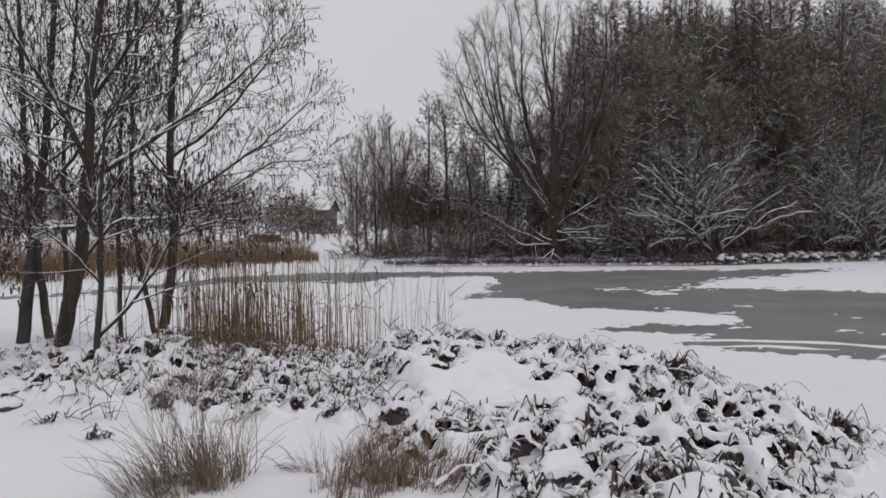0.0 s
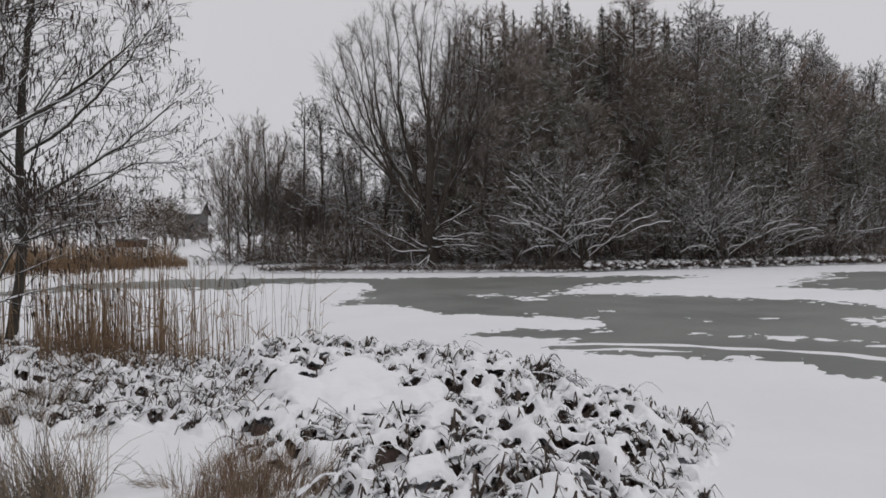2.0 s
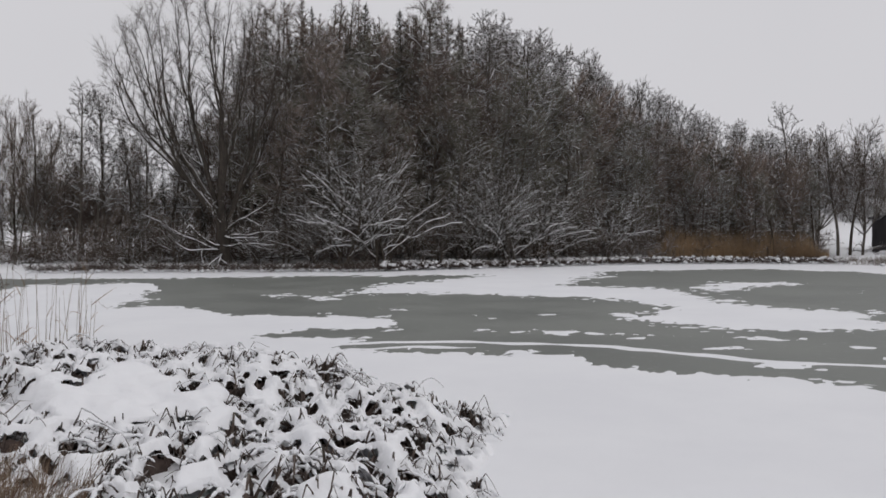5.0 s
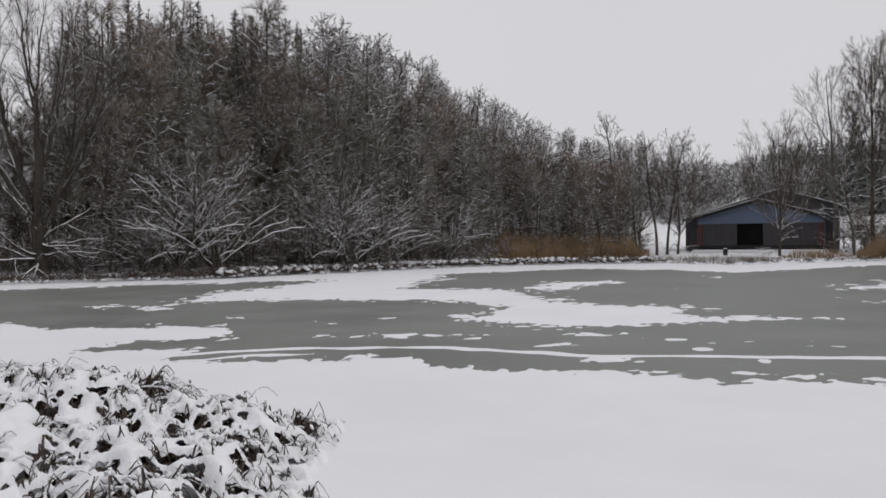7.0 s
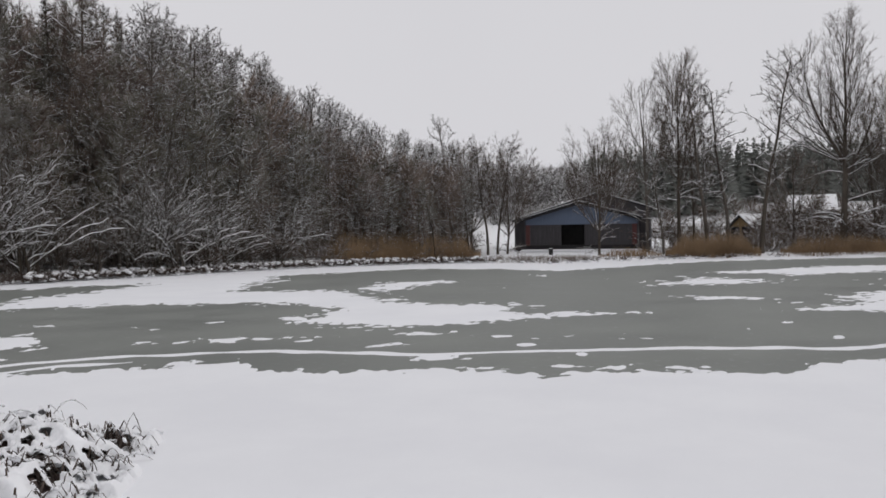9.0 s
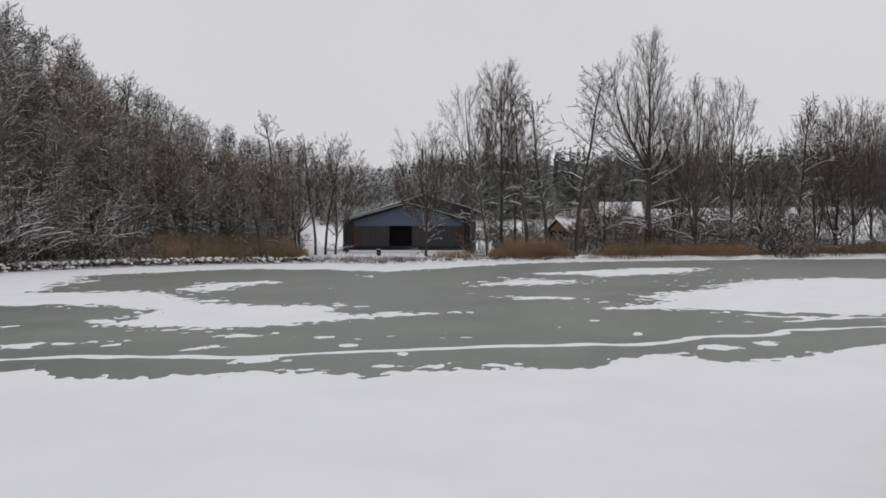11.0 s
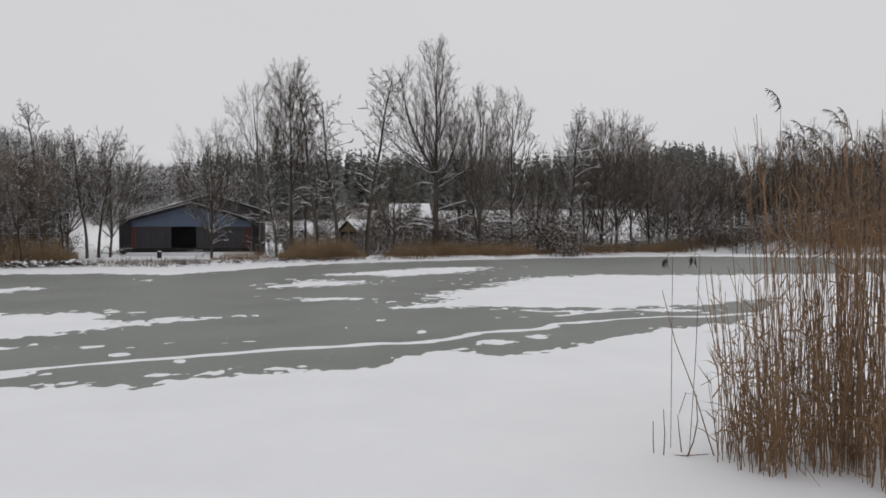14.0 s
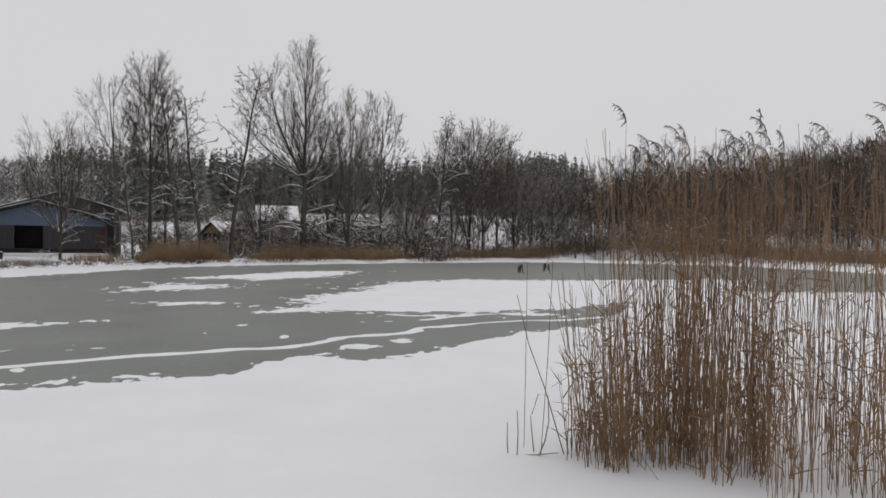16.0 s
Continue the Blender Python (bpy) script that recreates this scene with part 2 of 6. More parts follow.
# ---- the lie of the land ----
# bearing from the standing place, distance of the pond's far shore
SHORE = [(-60, 22), (-40, 28), (-29, 33), (-23, 37), (-15, 41), (-9, 42), (0, 41), (8, 40), (18, 39.5), (28, 45), (39, 54), (49, 58), (55, 54),
         (63, 63), (70, 67), (76, 71), (80, 74), (84, 84), (90, 92), (97, 106), (110, 90), (125, 60), (140, 30)]
# the near bank's edge
BANK = [(-60, 18), (-30, 16), (-22, 14), (-14, 11), (-8, 9.3), (0, 9.3), (8, 8), (14, 6.2), (20, 4.6), (26, 3.6), (40, 2.8), (60, 2.3), (90, 2.0), (120, 2.2), (140, 3)]


def shore(az):
    return np.interp(az, *zip(*SHORE))


def bank(az):
    return np.interp(az, *zip(*BANK))


def land(x, y):
    """The height of the ground: near bank, pond bed, far bank, wooded hillside, fields."""
    x, y = np.asarray(x, float), np.asarray(y, float)
    r, az = np.hypot(x, y + ARM) - ARM, np.degrees(np.arctan2(x, y + ARM))
    rough = fractal(x / 2.3, y / 2.3, G1, 4)
    near = 0.24 + 0.2 * np.exp(-(((x + 3.25) / 0.75) ** 2) - ((y - 8.3) / 0.5) ** 2) + 0.07 * rough + 0.035 * np.abs(fractal(x / 0.55, y / 0.55, G2, 3)) + 0.012 * np.clip(-y, 0, 40)
    d = r - shore(az) - 0.6 * fractal(x / 5, y / 5, G2, 2)
    lip = 0.32 * smooth01(d / 1.4 + 0.3) + 0.06 * rough * smooth01(d)
    hill = smooth01((az - 3) / 12) * smooth01((53 - az) / 14)
    slope = hill * 0.21 * np.clip(d - 2, 0, 45)
    field = smooth01((az - 42) / 10) * (0.012 * np.clip(d, 0, 60) + 0.115 * np.clip(r - 96, 0, 56))
    left = smooth01((6 - az) / 10) * (0.02 * np.clip(d, 0, 60) + 0.03 * np.clip(r - 100, 0, 120))
    far = lip + slope + np.maximum(field, 0) + left
    b = bank(az)
    water = -0.45
    inside = smooth01((r - b + 0.25) / 0.9)
    pond = near * (1 - inside) + water * inside
    out = np.where(d > -1.0, np.maximum(far - 0.45 * smooth01(-d), water), pond)
    side = smooth01((np.abs(az - 40) - 98) / 12)
    return out * (1 - side) + (near + 0.01 * np.clip(r - 20, 0, 100)) * side


def ground_sheet():
    az = np.concatenate([np.arange(-50, 117.9, 0.8), np.arange(118, 310, 2.0)])
    r = np.concatenate([[0.4], 1.0 * 1.03 ** np.arange(0, 277)])
    A, R = np.meshgrid(np.radians(az), r)
    x, y = R * np.sin(A), R * np.cos(A)
    z = land(x, y)
    n, m = len(r), len(az)
    k, i = np.meshgrid(np.arange(n - 1), np.arange(m), indexing="ij")
    j = (i + 1) % m
    q = np.stack([k * m + i, k * m + j, (k + 1) * m + j, (k + 1) * m + i], -1).reshape(-1, 4)
    v = np.concatenate([np.stack([x, y, z], -1).reshape(-1, 3), [[0, 0, 0.25]]])
    t = np.stack([np.arange(m), np.full(m, n * m), (np.arange(m) + 1) % m], -1)
    me = mesh_of("ground", v, q[:, ::-1], t[:, ::-1], M_ground)
    bearing, away = np.degrees(np.arctan2(v[:, 0], v[:, 1])), np.hypot(v[:, 0], v[:, 1])
    wood = smooth01((bearing - 0) / 8) * smooth01((50.5 - bearing) / 3) * smooth01((away - shore(bearing) - 1.5) / 2)
    scrub = 0.8 * smooth01((bearing - 62) / 3) * smooth01((116 - bearing) / 3) * smooth01((away - shore(bearing) - 2) / 2) * smooth01((shore(bearing) + 16 - away) / 4)
    layer = me.attributes.new("litter", "FLOAT", "POINT")
    layer.data.foreach_set("value", np.maximum(wood, scrub).astype("f4"))
    return me


tagged(new("ground", ground_sheet()), "snow-covered ground rising from the pond's banks", "ground", kind="structure")

# ---- the frozen pond ----
ICE_NEAR = [(-30, 26.8), (-24.6, 26.8), (-14.3, 30.5), (-6, 28.2), (-3.5, 31.2), (3.6, 30.6), (4.2, 26), (4.8, 20.2), (7.2, 19.5), (9.2, 17.8), (12.7, 17.6), (20.3, 17.0),
            (21.2, 15.5), (22.1, 11.7), (26.1, 11.7), (33.8, 11.7), (35.4, 10.9), (43.9, 10.4), (46.7, 10.6), (52.3, 10.8), (55.6, 10.3), (59.1, 10.7), (67.7, 10.9),
            (71.9, 11.1), (73.4, 11.9), (77.6, 13.0), (80.1, 12.5), (83.9, 12.9), (86.5, 14), (91.3, 16.2), (95.5, 17.9), (97, 20.5), (98.5, 27), (101, 32.5), (112, 36), (120, 38)]
ICE_FAR = [(-30, 27.5), (-25.2, 28.4), (-14.3, 34.7), (-8.4, 36.3), (6, 34), (11, 34.3), (25.7, 35.6), (30.4, 35.8), (34.8, 40.2), (39, 43.3), (45.8, 47), (50, 46),
           (55.5, 42.1), (60, 47.4), (65.5, 57), (67.1, 59), (75.2, 66), (83.3, 76), (92.8, 84), (104.3, 80), (120, 50)]
DARK_TIP = [(0.4, 21.4), (1.2, 22.6), (1.9, 26.5), (3.2, 26.4), (3.2, 19.8), (1.7, 20.0)]
DARK_TONGUE = [(2.8, 13.8), (3.7, 14.3), (5.0, 14.1), (6.4, 14.6), (6.6, 11.3), (4.7, 10.9), (4.2, 11.3), (3.7, 11.9), (4.1, 12.6)]
SNOW_ISLANDS = [
    [(5.1, 23.1), (5.7, 21.0), (7.5, 23.0), (10.6, 22.2), (13.1, 18.8), (13.4, 15.8), (11.5, 14.4), (10.6, 13.7), (11.3, 11.5), (12.3, 10.8), (13.5, 10.3), (16.3, 9.3),
     (14.9, 11.1), (16.6, 12.6), (15.5, 16.0), (17.4, 21.1), (15.6, 24.4), (22.3, 32.0), (26, 40), (18, 38), (16.6, 32.3), (10.1, 27.0), (7.4, 23.5), (6.1, 22.4)],
    [(18.6, 21.1), (18.9, 20.3), (24.1, 22.2), (23.0, 23.1)],
    [(27.1, 13.9), (27.5, 12.2), (30.5, 10.9), (32.0, 14.4)],
    [(36.8, 15.8), (36.9, 12.4), (40.1, 10.4), (49.6, 10.2), (47.9, 13.6), (41.2, 15.5)],
    [(19.4, 6.5), (20.3, 4.1), (21.0, 0.7), (22.5, -1.4), (31.4, -8.2), (45.2, -11.6), (40.8, -1.7), (39.7, 3.1), (35.0, 6.0), (28.9, 6.1), (25.0, 6.7), (22.7, 5.7)],
]
SNOW_RIDGE = [(2.9, 13.4), (3.74, 12.4), (5.0, 12.06), (6.24, 11.5), (7.4, 10.57), (8.12, 9.41), (8.82, 8.16), (9.77, 7.48), (10.58, 6.62), (11.87, 5.4), (12.95, 4.21), (13.26, 3.61), (14.46, 3.14), (15.66, 2.14), (16.76, 1.67), (17.98, 0.7), (19.4, -1.52), (23, -5)]
THIN_RIDGES = [[(18.61, 2.1), (19.83, 1.31), (20.35, 0.34), (20.93, -0.46)], [(3.82, 11.76), (4.72, 11.57), (5.65, 11.13)]]
DARK_SLIT = [(12.44, 2.73), (12.21, 2.42), (12.04, 2.0), (12.27, 1.69), (12.68, 1.25), (12.78, 1.56), (13.11, 1.84), (13.02, 2.16)]
# small drifts: place, half width across, half width along
DRIFTS = [(9.2, 9.5, 0.31, 0.21), (10.3, 6.4, 0.11, 0.29), (10.6, 7.7, 0.15, 0.21), (16.5, 5.6, 0.16, 0.36), (14.7, 4.1, 0.16, 0.28), (15.0, 5.8, 0.09, 0.21),
          (11.3, 8.8, 0.18, 0.25), (8.8, 7.9, 0.38, 0.22), (8.4, 6.7, 0.38, 0.18), (10.1, 4.4, 0.15, 0.09), (8.2, 12.3, 0.21, 0.18), (8.7, 11.7, 0.94, 0.17),
          (13.6, 2.5, 0.43, 0.52), (14.5, 1.9, 0.26, 0.59), (10.5, 12.1, 0.34, 0.21), (21.9, 9.3, 0.67, 0.45), (30.3, 21.7, 0.32, 1.1)]
DRIFTS += [(9.3, 15.2, 0.15, 0.26), (6.6, 17.6, 0.3, 0.3), (19.6, 2.0, 1.25, 0.46), (20.5, 0.0, 0.87, 0.33), (14.5, 4.1, 0.15, 0.27), (10.0, 4.4, 0.17, 0.14), (9.3, 6.0, 0.39, 0.24)]


def inside_by(x, y, outline):
    """Metres inside an outline; outside it, minus the metres to it."""
    best, odd = np.full(x.shape, 1e9), np.zeros(x.shape, bool)
    for (ax, ay), (bx, by) in zip(outline, outline[1:] + outline[:1]):
        dx, dy = bx - ax, by - ay
        u = np.clip(((x - ax) * dx + (y - ay) * dy) / (dx * dx + dy * dy), 0, 1)
        best = np.minimum(best, np.hypot(x - ax - u * dx, y - ay - u * dy))
        odd ^= ((ay > y) != (by > y)) & (x < dx * (y - ay) / (dy if dy else 1e-9) + ax)
    return np.where(odd, best, -best)


def snow_on_ice(x, y):
    """Metres inside the snow cover (bare ice: below zero)."""
    r, az = np.hypot(x, y), np.degrees(np.arctan2(x, y))
    reach = np.clip(r / 16, 0.55, 2.2)
    ragged = reach * (0.30 * fractal(x / 2.0 + 3, y / 2.0, G1, 2, 0.6) + 0.85 * np.abs(fractal(x / 0.6, y / 0.6, G3, 4, 0.75)) - 0.42 + 0.16 * value_noise(x / 0.11, y / 0.11, G2))
    bare = np.minimum(r - np.interp(az, *zip(*ICE_NEAR)), np.interp(az, *zip(*ICE_FAR)) - r)
    bare = np.maximum(bare, np.maximum(inside_by(x, y, DARK_TONGUE), inside_by(x, y, DARK_TIP)))
    s = -bare + 0.8 * ragged
    for outline in SNOW_ISLANDS:
        s = np.maximum(s, inside_by(x, y, outline) + 0.75 * ragged)
    wob = 0.10 * value_noise(x / 0.8, y / 0.8, G3) + 0.05 * value_noise(x / 0.2, y / 0.2, G1)
    wx, wy = x + 0.15 * value_noise(x / 1.7, y / 1.7, G2), y + 0.15 * value_noise(x / 1.7 + 40, y / 1.7, G2)
    wx, wy = wx + 0.09 * value_noise(x / 0.45, y / 0.45, G3), wy + 0.09 * value_noise(x / 0.45 + 7, y / 0.45, G3)
    s = np.minimum(s, 0.4 * ragged - inside_by(x, y, DARK_SLIT))
    for path, half in [(SNOW_RIDGE, 0.13)] + [(p, 0.10) for p in THIN_RIDGES]:
        for (ax, ay), (bx, by) in zip(path, path[1:]):
            dx, dy = bx - ax, by - ay
            u = np.clip(((wx - ax) * dx + (wy - ay) * dy) / (dx * dx + dy * dy), 0, 1)
            s = np.maximum(s, half - np.hypot(wx - ax - u * dx, wy - ay - u * dy) + 0.5 * wob)
    for cx, cy, w, h in DRIFTS:
        w, h = 0.85 * w, 0.7 * h
        c = math.hypot(cx, cy)
        ux, uy = cx / c, cy / c
        along, across = (x - cx) * ux + (y - cy) * uy, (x - cx) * uy - (y - cy) * ux
        s = np.maximum(s, (1 - np.hypot(across / w, along / h)) * min(w, h) + 0.5 * ragged * min(1.0, 2 * w))
    specks = value_noise(x / 0.3, y / 0.3, G3) * 0.62 + value_noise(x / 2.2 + 9, y / 2.2, G1) * 0.5
    return np.maximum(s, (specks - 0.86) * 0.6)


def snow_cover():
    az = np.radians(np.concatenate([np.arange(-71, -31, 1.0), np.arange(-31, 113, 0.27), np.arange(113, 152, 1.0)]))
    r = np.concatenate([1.5 * 1.06 ** np.arange(0, 31), 9.15 * 1.0085 ** np.arange(0, 200), 50.0 * 1.02 ** np.arange(0, 42)])
    A, R = np.meshgrid(az, r)
    x, y = R * np.sin(A), R * np.cos(A)
    z = np.clip(snow_on_ice(x, y) * 0.12, -0.03, 0.02 + 0.006 * fractal(x / 1.1, y / 1.1, G3, 3))
    n, m = len(r), len(az)
    k, i = np.meshgrid(np.arange(n - 1), np.arange(m - 1), indexing="ij")
    q = np.stack([k * m + i, (k + 1) * m + i, (k + 1) * m + i + 1, k * m + i + 1], -1).reshape(-1, 4)
    keep = (z.ravel()[q].max(1) > -0.0299) & ((R.ravel()[q] < shore(np.degrees(A.ravel()[q])) + 4).all(1))
    return mesh_of("snow_cover", np.stack([x, y, z], -1).reshape(-1, 3), q[keep], (), M_ice_snow)


tagged(new("snow_on_ice", snow_cover()), "thin wind-swept snow lying in patches on pond ice", "snow", kind="structure")
ice_r = np.array([1.6, 6, 15, 30, 60, 110])
ice_a = np.radians(np.arange(-70, 152, 5))
IA, IR = np.meshgrid(ice_a, ice_r)
ik, ii = np.meshgrid(np.arange(len(ice_r) - 1), np.arange(len(ice_a) - 1), indexing="ij")
im = len(ice_a)
iq = np.stack([ik * im + ii, (ik + 1) * im + ii, (ik + 1) * im + ii + 1, ik * im + ii + 1], -1).reshape(-1, 4)
tagged(new("ice", mesh_of("ice", np.stack([IR * np.sin(IA), IR * np.cos(IA), 0 * IA], -1).reshape(-1, 3), iq, (), M_ice)),
       "smooth grey frozen surface of the pond", "ice", kind="structure")

# ---- trees ----
def unit(v):
    return v / (np.linalg.norm(v) + 1e-9)


def aside(rng, way, degrees, around=None):
    """A direction turned away from way by that angle."""
    a = unit(np.cross(way, (0.2, 0.3, 1.0) if abs(way[2]) < 0.9 else (1.0, 0.2, 0)))
    b = np.cross(way, a)
    g = rng.uniform(0, 2 * math.pi) if around is None else around
    s = radians(degrees)
    return unit(way * math.cos(s) + (a * math.cos(g) + b * math.sin(g)) * math.sin(s))


class Tree:
    """Grows limbs into two meshes: the wood of trunk and limbs, and the fine twigs of the crown."""

    def __init__(self, seed, joints=1, load=0.0, least=0.009):
        self.rng, self.wood, self.twigs, self.joints = np.random.RandomState(seed), Soup(), Soup(), joints
        self.snow, self.weight, self.least, self.chance = Soup(), load, least, np.random.RandomState(seed + 1000)
        self.base, self.way, self.len, self.rad = [], [], [], []
        self.fruit = []

    def limb(self, start, way, length, r0, r1, bend, rise, segs, sides):
        rng, pts, d = self.rng, [np.array(start, float)], unit(np.array(way, float))
        for _ in range(segs):
            d = unit(d + rng.normal(0, bend, 3) + np.array((0, 0, rise)))
            pts.append(pts[-1] + d * length / segs)
        pts = np.array(pts)
        self.wood.tube(pts, np.linspace(r0, r1, segs + 1), sides)
        self.laden(pts, np.linspace(r0, r1, segs + 1))
        return pts

    def arc(self, a, knee, b, r0, r1, segs, sides, wave=0.0):
        """A limb that bends from a past its knee to b."""
        f = np.linspace(0, 1, segs + 1)[:, None]
        pts = a * (1 - f) ** 2 + 2 * knee * f * (1 - f) + b * f**2
        pts[1:] += np.cumsum(self.rng.normal(0, wave, (segs, 3)), 0)
        r = r0 + (r1 - r0) * f[:, 0] ** 0.8
        self.wood.tube(pts, r, sides)
        self.laden(pts, r)
        return pts

    def laden(self, pts, radii):
        """Ridges of snow lying along the flatter lengths of a limb."""
        if not self.weight:
            return
        k = 0
        while k < len(pts) - 1:
            n = self.chance.randint(1, 4)
            run = pts[k:k + n + 1]
            flat = math.hypot(*(run[-1] - run[0])[:2]) / (np.linalg.norm(run[-1] - run[0]) + 1e-9)
            if len(run) > 1 and flat > 0.45 and radii[k] > self.least and self.chance.rand() < 0.85:
                w = self.weight * self.chance.uniform(0.7, 1.3) * np.minimum(1.3, 0.45 + radii[k:k + n + 1] * 22) * flat
                self.snow.tube(run + np.array((0, 0, 1.0)) * (radii[k:k + n + 1] * 0.7 + w * 0.5)[:, None], w, 4)
            k += n

    def along(self, pts, f):
        k = f * (len(pts) - 1)
        i = min(int(k), len(pts) - 2)
        return pts[i] + (pts[i + 1] - pts[i]) * (k - i), unit(pts[i + 1] - pts[i])

    def clothe(self, pts, count, angle, length, radius, first=0.25, up=0.15):
        """Twigs along a limb."""
        rng = self.rng
        f = rng.uniform(first, 1, count)
        k = f * (len(pts) - 1)
        i = np.minimum(k.astype(int), len(pts) - 2)
        run = pts[i + 1] - pts[i]
        p, d = pts[i] + run * (k - i)[:, None], run / (np.linalg.norm(run, axis=1, keepdims=True) + 1e-9)
        a = np.cross(d, np.where(np.abs(d[:, 2:3]) < 0.9, np.array([[0.2, 0.3, 1.0]]), np.array([[1.0, 0.2, 0]])))
        a /= np.linalg.norm(a, axis=1, keepdims=True) + 1e-9
        b = np.cross(d, a)
        g, s = rng.uniform(0, 2 * math.pi, count)[:, None], np.radians(rng.normal(angle, 12, count))[:, None]
        way = d * np.cos(s) + (a * np.cos(g) + b * np.sin(g)) * np.sin(s) + np.array((0, 0, up))
        self.base += list(p)
        self.way += list(way)
        self.len += list(length * rng.uniform(0.5, 1.25, count) * (1.15 - 0.5 * f))
        self.rad += [radius] * count

    def branch(self, pts, r, count, spec, first=0.2, depth=0):
        """Side limbs along a limb, and theirs, down to the twigs. spec: a row a level of
        (angle, length, length's fall towards the tip, bend, rise, segments, how many, twigs, twig length, twig radius)."""
        angle, length, fall, bend, rise, segs, more, twigs, tl, tr = spec[depth]
        g = self.rng.uniform(0, 6)
        for k in range(count):
            f = first + (1 - first) * (k + self.rng.uniform(0, 1)) / count
            p, d = self.along(pts, min(f, 0.995))
            g += 2.4 + self.rng.uniform(-0.5, 0.5)
            w = aside(self.rng, d, self.rng.normal(angle, 9), g)
            ln = length * (1 - fall * (f - first) / (1 - first)) * self.rng.uniform(0.7, 1.2)
            rr = max(r * (1 - 0.75 * f) * 0.6, tr * 1.3)
            if segs == 0:
                tip = p + unit(w + np.array((0, 0, rise))) * ln
                self.wood.spikes([p], [tip - p], ln, rr)
                sub = np.array([p, tip])
            else:
                sub = self.limb(p, w, ln, rr, max(rr * 0.25, tr * 0.8), bend, rise, segs, 4 if depth == 0 else 3)
            if depth + 1 < len(spec) and more:
                self.branch(sub, rr, more, spec, 0.25, depth + 1)
            self.clothe(sub, twigs, 38, tl, tr)

    def finish(self, sag=0.0):
        if self.base:
            self.twigs.spikes(np.array(self.base), np.array(self.way), np.array(self.len), np.array(self.rad), sag, self.joints)
        return self


def tree_meshes(tree, name, bark, twig):
    out = [tree.wood.mesh(name + "_wood", bark), tree.twigs.mesh(name + "_twigs", twig)]
    return out + [tree.snow.mesh(name + "_snow", M_snow)] if tree.snow.n else out


def plant(meshes, name, label, category, at, turn, size, group, names=("trunk", "crown")):
    ob = thing(name, label, category, at, group, "", turn, size)
    for nm, me in zip(names + ("snow_load",), meshes):
        part(nm, me, None, ob, "snow lying along the limbs" if nm == "snow_load" else "", "stuff" if nm == "snow_load" else "")
    return ob


def woodland_tree(seed, h=10.0, mats=None, load=0.0, level=70, first=0.16):
    """A woodland tree: a dark trunk that stays in sight, long level boughs with snow along them, a finer top."""
    t = Tree(seed, 1, load, 0.012)
    trunk = t.limb((0, 0, -0.3), (t.rng.normal(0, 0.05), t.rng.normal(0, 0.05), 1), h + 0.3, 0.15, 0.018, 0.04, 0.02, 10, 6)
    g = t.rng.uniform(0, 6)
    for k in range(30):
        f = first + (0.98 - first) * (k + t.rng.uniform(0, 1)) / 30
        p, d = t.along(trunk, f)
        g += 2.4 + t.rng.uniform(-0.6, 0.6)
        w = aside(t.rng, d, t.rng.normal(level - 28 * f * f, 10), g)
        ln = h * 0.27 * (1 - 0.62 * max(0.0, f - 0.3)) * t.rng.uniform(0.5, 1.15)
        li = t.limb(p, w, ln, 0.035 * (1.2 - f) + 0.008, 0.012, 0.13, 0.02, 5, 4)
        t.branch(li, 0.03, 8, [(44, 0.085 * h, 0.3, 0.13, 0.02, 2, 0, 22, 0.5, 0.0068)], 0.15)
        t.clothe(li, 34, 42, 0.55, 0.0068, 0.25)
    t.clothe(trunk, 40, 40, 0.8, 0.010, 0.72)
    return tree_meshes(t.finish(), "woodland_tree", *(mats or (M_forest_bark, M_forest_twig)))


def cone_alder(seed, h=10.0, load=0.0):
    """A tall alder: a trunk to the very top, short crooked boughs, and dark knots of old cones at the twig ends."""
    t = Tree(seed, 1, load, 0.010)
    trunk = t.limb((0, 0, -0.3), (t.rng.normal(0, 0.04), t.rng.normal(0, 0.04), 1), h + 0.2, 0.13, 0.022, 0.045, 0.02, 11, 6)
    g = t.rng.uniform(0, 6)
    for k in range(30):
        f = 0.3 + 0.69 * (k + t.rng.uniform(0, 1)) / 30
        p, d = t.along(trunk, f)
        g += 2.4 + t.rng.uniform(-0.6, 0.6)
        li = t.limb(p, aside(t.rng, d, t.rng.normal(66 - 26 * f, 9), g), h * 0.20 * math.sqrt(max(0.12, 1 - ((f - 0.62) / 0.42) ** 2)) * t.rng.uniform(0.55, 1.15), 0.034 * (1.2 - f) + 0.008, 0.011, 0.17, 0.02, 5, 4)
        t.branch(li, 0.025, 6, [(48, 0.062 * h, 0.2, 0.2, 0.03, 3, 0, 13, 0.24, 0.0085)], 0.2)
        t.clothe(li, 14, 50, 0.3, 0.0085, 0.4)
    t.clothe(trunk, 16, 45, 0.5, 0.011, 0.85)
    return tree_meshes(t.finish(), "cone_alder", M_forest_bark, M_alder_twig)


